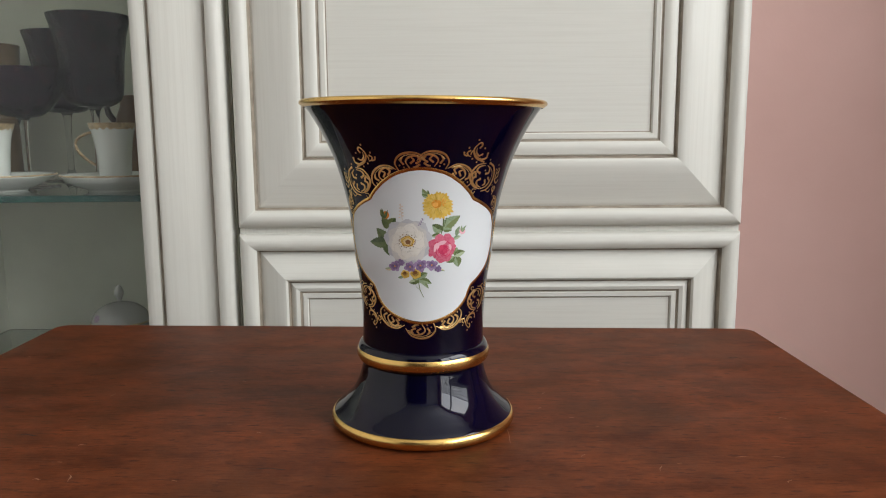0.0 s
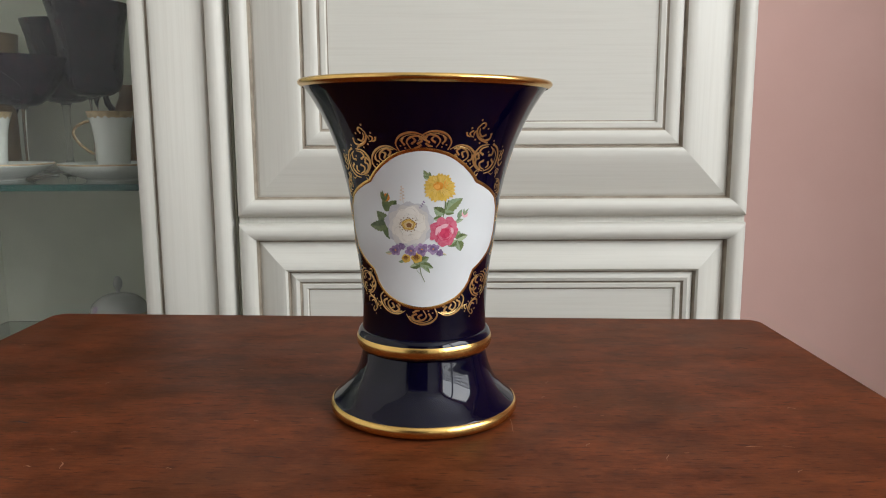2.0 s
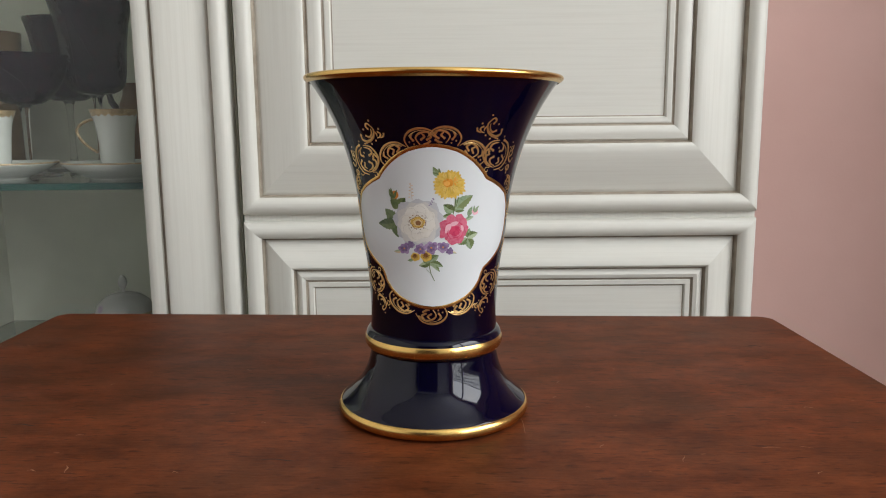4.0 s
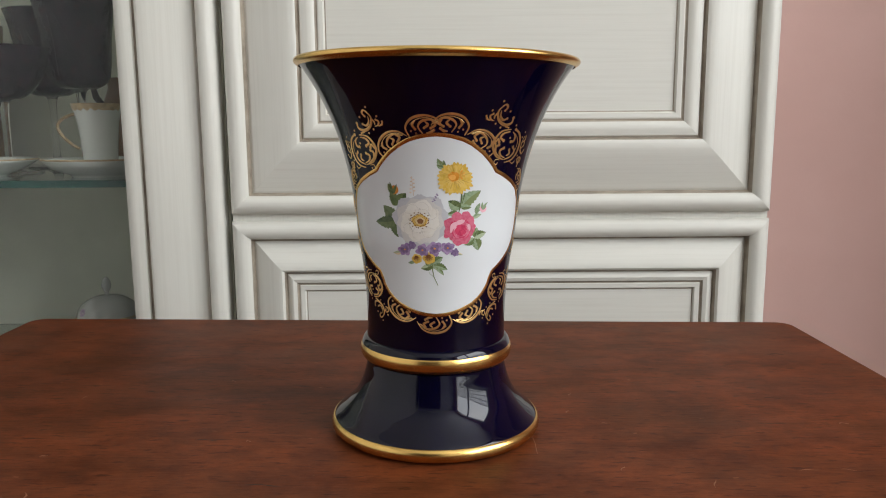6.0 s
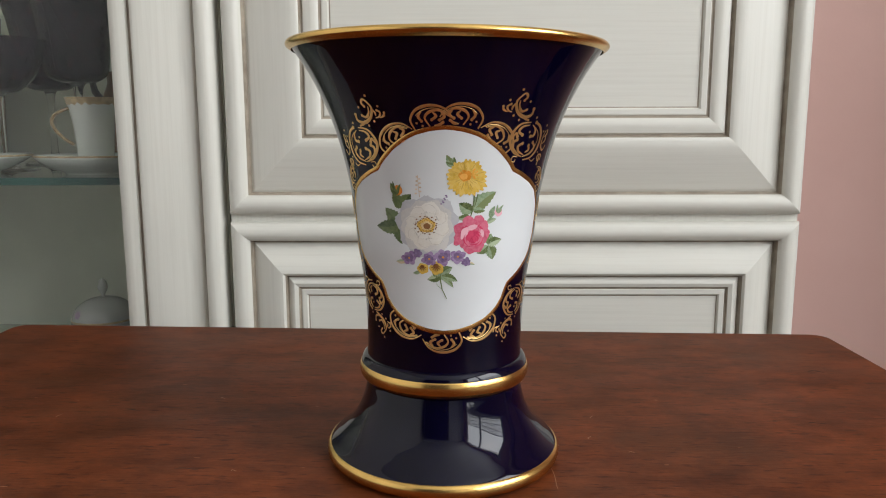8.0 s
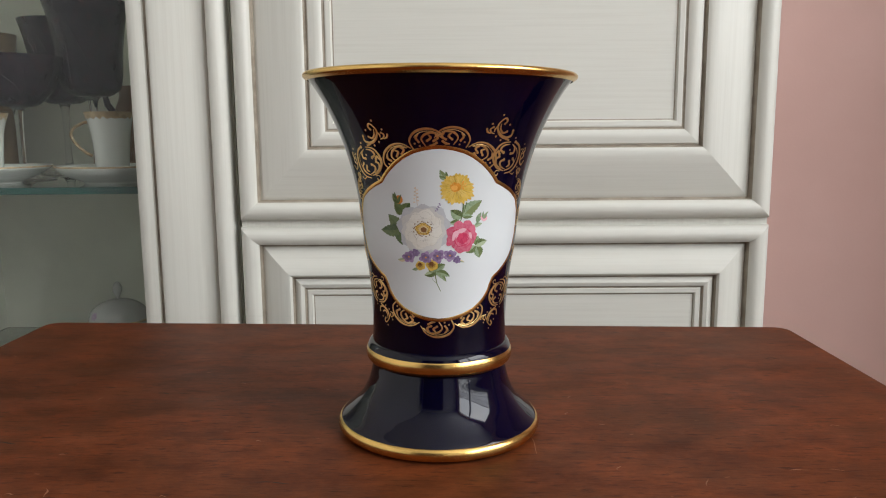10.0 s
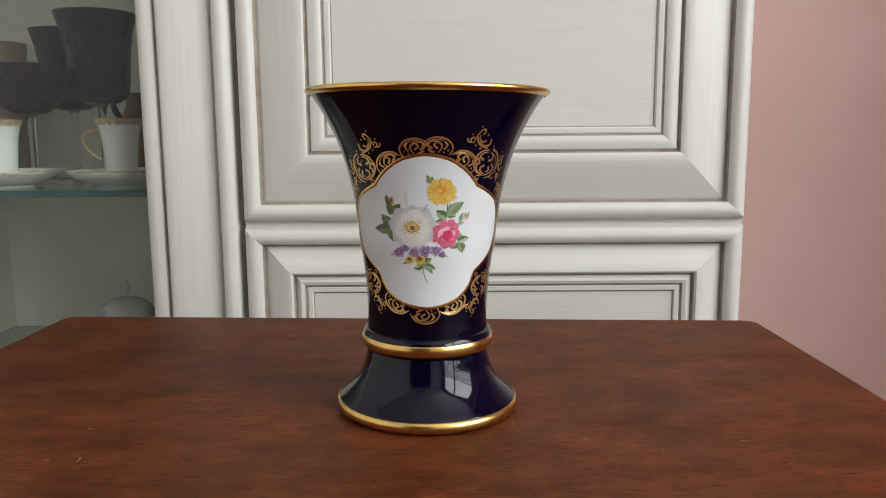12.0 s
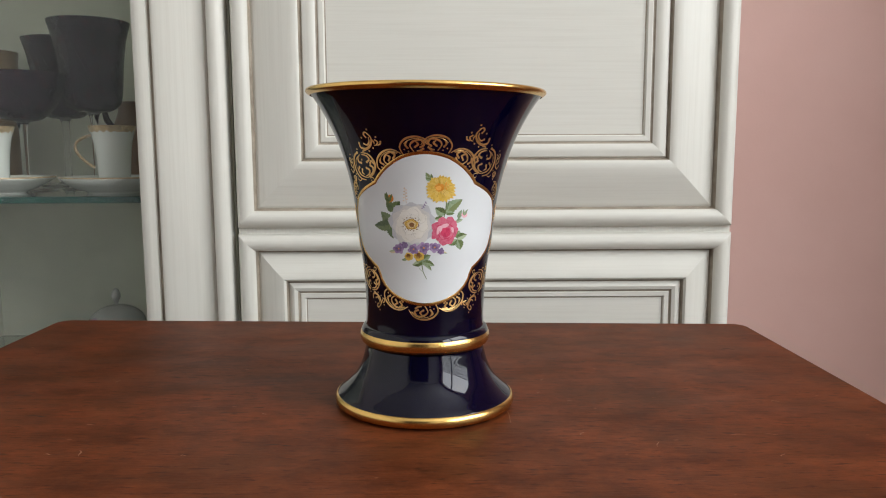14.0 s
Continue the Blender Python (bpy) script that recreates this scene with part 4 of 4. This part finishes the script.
stroke(bm, [(19.2, 1.0), (20.4, 2.4), (21.8, 3.8), (23.0, 5.0)], 0.5, O1, 0)
leaf(bm, 19.4, 1.0, 22.6, 2.2, 1.2, mats=(0, 0))
leaf(bm, 20.6, 2.4, 22.0, 6.6, 1.2, mats=(0, 0))
blob(bm, 23.2, 4.4, 1.3, 1.5, O2, 1)
for a, b in ((24.9, 6.8), (24.4, 5.2), (22.9, 6.9)):
    leaf(bm, 23.0, 4.0, a, b, 0.6, O3, (0, 0))
flower("rose_bud", bm, [SAGE, ROSE_PALE], "pale pink painted rosebud")
# faint sprigs
bm = bmesh.new()
stroke(bm, [(-2.4, 9.4), (-2.8, 12.5), (-3.1, 16.6)], 0.25, O1)
for k in range(9):
    blob(bm, -2.9 + (0.75 if k % 2 else -0.7) * (1 - k / 16), 10.6 + 0.68 * k, 0.42, 0.3, O1)
flower("sprig", bm, [paint("sprig_tan", (0.62, 0.50, 0.38), 0.15)], "faint tan painted sprig")
bm = bmesh.new()
for k in range(7):
    blob(bm, 4.7 + 0.25 * k + (0.3 if k % 2 else -0.2), 7.4 + 0.46 * k, 0.36, 0.22, O3)
flower("sprig", bm, [PLUM], "small dark painted sprig")
bm = bmesh.new()
leaf(bm, -7.0, -12.0, -10.3, -12.6, 1.1)
leaf(bm, -2.2, -15.4, -4.6, -16.2, 0.9, mats=(1, 1))
leaf(bm, 13.2, -12.4, 15.8, -13.0, 0.7)
flower("sprig", bm, [paint("tan_leaf", (0.62, 0.52, 0.34), 0.15), SAGE], "faint tan and green painted leaves")
# white rose
bm = bmesh.new()
for k in range(9):
    a = 40 * k + 12
    petal(bm, 0.6 * math.cos(radians(a)), 0.6 * math.sin(radians(a)), a, 10.1 + 0.6 * math.sin(k * 2.3), 8.4, O1 + 0.000002 * k, "round", 0)
for k in range(9):
    a = 40 * k + 31
    petal(bm, 0.4 * math.cos(radians(a)), 0.4 * math.sin(radians(a)), a, 8.8 + 0.5 * math.sin(k * 2.9), 7.2, O1 + 0.00002 + 0.000001 * k, "round", 6, 5)
for k in range(8):
    a = 45 * k + 30
    petal(bm, 0.2 * math.cos(radians(a)), 0.2 * math.sin(radians(a)), a, 7.5 + 0.6 * math.sin(k * 1.7), 6.4, O2 + 0.000002 * k, "round", 1, 5)
for k in range(6):
    a = 60 * k + 8
    petal(bm, 0, 0, a, 4.6, 4.4, O3 + 0.000002 * k, "round", 1)
for k in range(8):
    a = 45 * k + 52
    stroke(bm, [(q * math.cos(radians(a + b)), q * math.sin(radians(a + b))) for q, b in ((3.2, 0), (4.8, 3), (6.2, 9), (6.9, 18))], 0.13, O4, 5)
    stroke(bm, [(q * math.cos(radians(a + b)), q * math.sin(radians(a + b))) for q, b in ((6.4, -30), (7.0, -22), (7.2, -12), (6.8, -2))], 0.14, O3, 5)
blob(bm, -0.2, 0.2, 3.0, 2.4, O4, 2, wob=0.1)
blob(bm, -0.1, 0.1, 1.9, 1.5, O5, 4, wob=0.1)
for k in range(30):
    a = 12 * k
    q = 2.9 + 0.55 * math.sin(k * 2.7)
    blob(bm, -0.3 + q * 1.12 * math.cos(radians(a)), 0.3 + q * 0.92 * math.sin(radians(a)), 0.30, 0.24, O5, 3, 7)
    q *= 0.68
    stroke(bm, [(-0.3 + q * math.cos(radians(a)), 0.3 + q * 0.85 * math.sin(radians(a))), (-0.3 + q * 1.25 * math.cos(radians(a)), 0.3 + q * 1.1 * math.sin(radians(a)))], 0.16, O5, 3)
blob(bm, 0.0, 0.0, 1.15, 1.0, O6, 3)
flower("white_rose", bm, [PALE, CREAMY, OCHRE, BROWN, paint("stamen_tan", (0.66, 0.50, 0.26), 0.2), paint("petal_grey", (0.50, 0.475, 0.425), 0.06, (0.58, 0.56, 0.52)), paint("middle_petal", (0.57, 0.56, 0.535), 0.06, (0.63, 0.615, 0.585))], "white painted wild rose with brown stamens")
# yellow daisy
bm = bmesh.new()
for ring, (cnt, ln, wd, mat) in enumerate(((27, 6.4, 1.9, 0), (22, 5.3, 1.7, 0), (15, 3.6, 1.4, 0))):
    for k in range(cnt):
        a = 360 / cnt * k + 7 * ring
        x, y = 12.6, 16.2
        ca, sa = math.cos(radians(a)), math.sin(radians(a))
        squash = 1 - 0.14 * abs(sa) + (0.06 if sa < 0 else -0.06)
        petal(bm, x + 0.5 * ca, y + 0.5 * sa, a, ln * squash * (1 + 0.07 * math.sin(k * 2.1) + 0.05 * math.sin(k * 5.3)), wd, O2 + 0.000035 * ring + 0.000001 * k, "strap", mat, 3 if (k + ring) % 3 else None)
for k in range(26):
    a = radians(360 / 26 * k + 3)
    q = 4.6 + 1.2 * math.sin(k * 1.9)
    stroke(bm, [(12.4 + f * q * math.cos(a), 16.3 + f * q * 0.86 * math.sin(a)) for f in (0.5, 0.75, 1.0)], 0.26, O5, 3)
blob(bm, 12.0, 16.6, 2.1, 1.8, O5, 1, wob=0.1)
blob(bm, 11.6, 16.3, 1.2, 1.0, O6, 2)
for k in range(10):
    petal(bm, 14.3, 17.2, -60 + 14 * k, 1.9, 0.7, O5, "strap", 1 if k % 3 == 0 else 0)
flower("yellow_daisy", bm, [YELLOW, AMBER, paint("daisy_heart", (0.75, 0.38, 0.08), 0.2), OCHRE], "yellow painted daisy with an orange heart")
# pink rose
bm = bmesh.new()
cx, cy = 14.6, -3.0
for k in range(10):
    a = 36 * k + 10
    petal(bm, cx + 0.8 * math.cos(radians(a)), cy + 0.8 * math.sin(radians(a)), a, 5.2 + 0.7 * math.sin(k * 1.9), 4.6, O2 + 0.000002 * k, "round", 0, 1)
petal(bm, 13.6, 0.0, 95, 3.6, 3.6, O3, "round", 0)
petal(bm, 15.8, 0.2, 65, 3.8, 3.4, O3, "round", 0)
petal(bm, 11.2, -5.6, 150, 2.6, 3.2, O3, "round", 0)
for k in range(7):
    a = 51 * k + 25
    petal(bm, cx + 0.3, cy - 0.4, a, 3.9, 3.2, O4 + 0.000002 * k, "round", 0, 1)
petal(bm, 11.0, -4.2, 62, 4.4, 2.2, O5, "round", 2)
petal(bm, 12.4, -1.2, 20, 4.2, 1.7, O5, "round", 2)
petal(bm, 18.2, -3.8, 100, 2.8, 1.2, O5, "round", 2)
for q, w in ((3.1, 0.5), (2.3, 0.5), (1.5, 0.45), (0.8, 0.4)):
    for a0 in (20, 150, 270):
        n0 = len(bm.faces)
        ribbon(bm, arc(15.0, -4.2, q, q * 0.85, a0 + 40 * q, a0 + 40 * q + 95, 8), swell(8, 0.08, w, 0.08), canvas, O6)
        bm.faces.ensure_lookup_table()
        for f in bm.faces[n0:]:
            f.material_index = 1
flower("pink_rose", bm, [ROSE, ROSE_DEEP, ROSE_PALE], "deep pink painted rose")
# violets and small yellow blooms
for x, y, q, mat in ((-5.8, -11.0, 2.4, 0), (-3.1, -9.2, 1.5, 1), (0.8, -11.0, 2.4, 0), (5.3, -10.3, 2.7, 0), (10.1, -10.1, 2.4, 0), (12.9, -11.9, 1.5, 1)):
    bm = bmesh.new()
    for k in range(6):
        petal(bm, x, y, 60 * k + 20 * x, q * (1.05 + 0.12 * math.sin(2.7 * k)), q * 0.82, O3 + 0.000002 * k, "strap" if k % 2 else "round", mat, 1)
    for k in range(5):
        petal(bm, x, y, 72 * k + 33 * x, q * 0.6, q * 0.4, O4, "round", 1)
    if mat == 0:
        blob(bm, x, y, q * 0.15, q * 0.13, O5, 2, 8)
    flower("violet", bm, [VIOLET, PLUM, AMBER], "purple painted violet")
for x, y, q in ((-1.3, -14.4, 2.0), (3.2, -14.0, 2.5)):
    bm = bmesh.new()
    for k in range(5):
        petal(bm, x, y, 72 * k + 40, q, q * 1.0, O2, "round", 0, 2)
    blob(bm, x - 0.2, y + 0.7, q * 0.36, q * 0.3, O4, 1, 10)
    for k in range(6):
        petal(bm, x - 0.2, y + 0.6, 200 + 30 * k, q * 0.7, q * 0.14, O4, "strap", 1)
    flower("pansy", bm, [YELLOW, BROWN, OCHRE], "small yellow painted pansy with a dark heart")
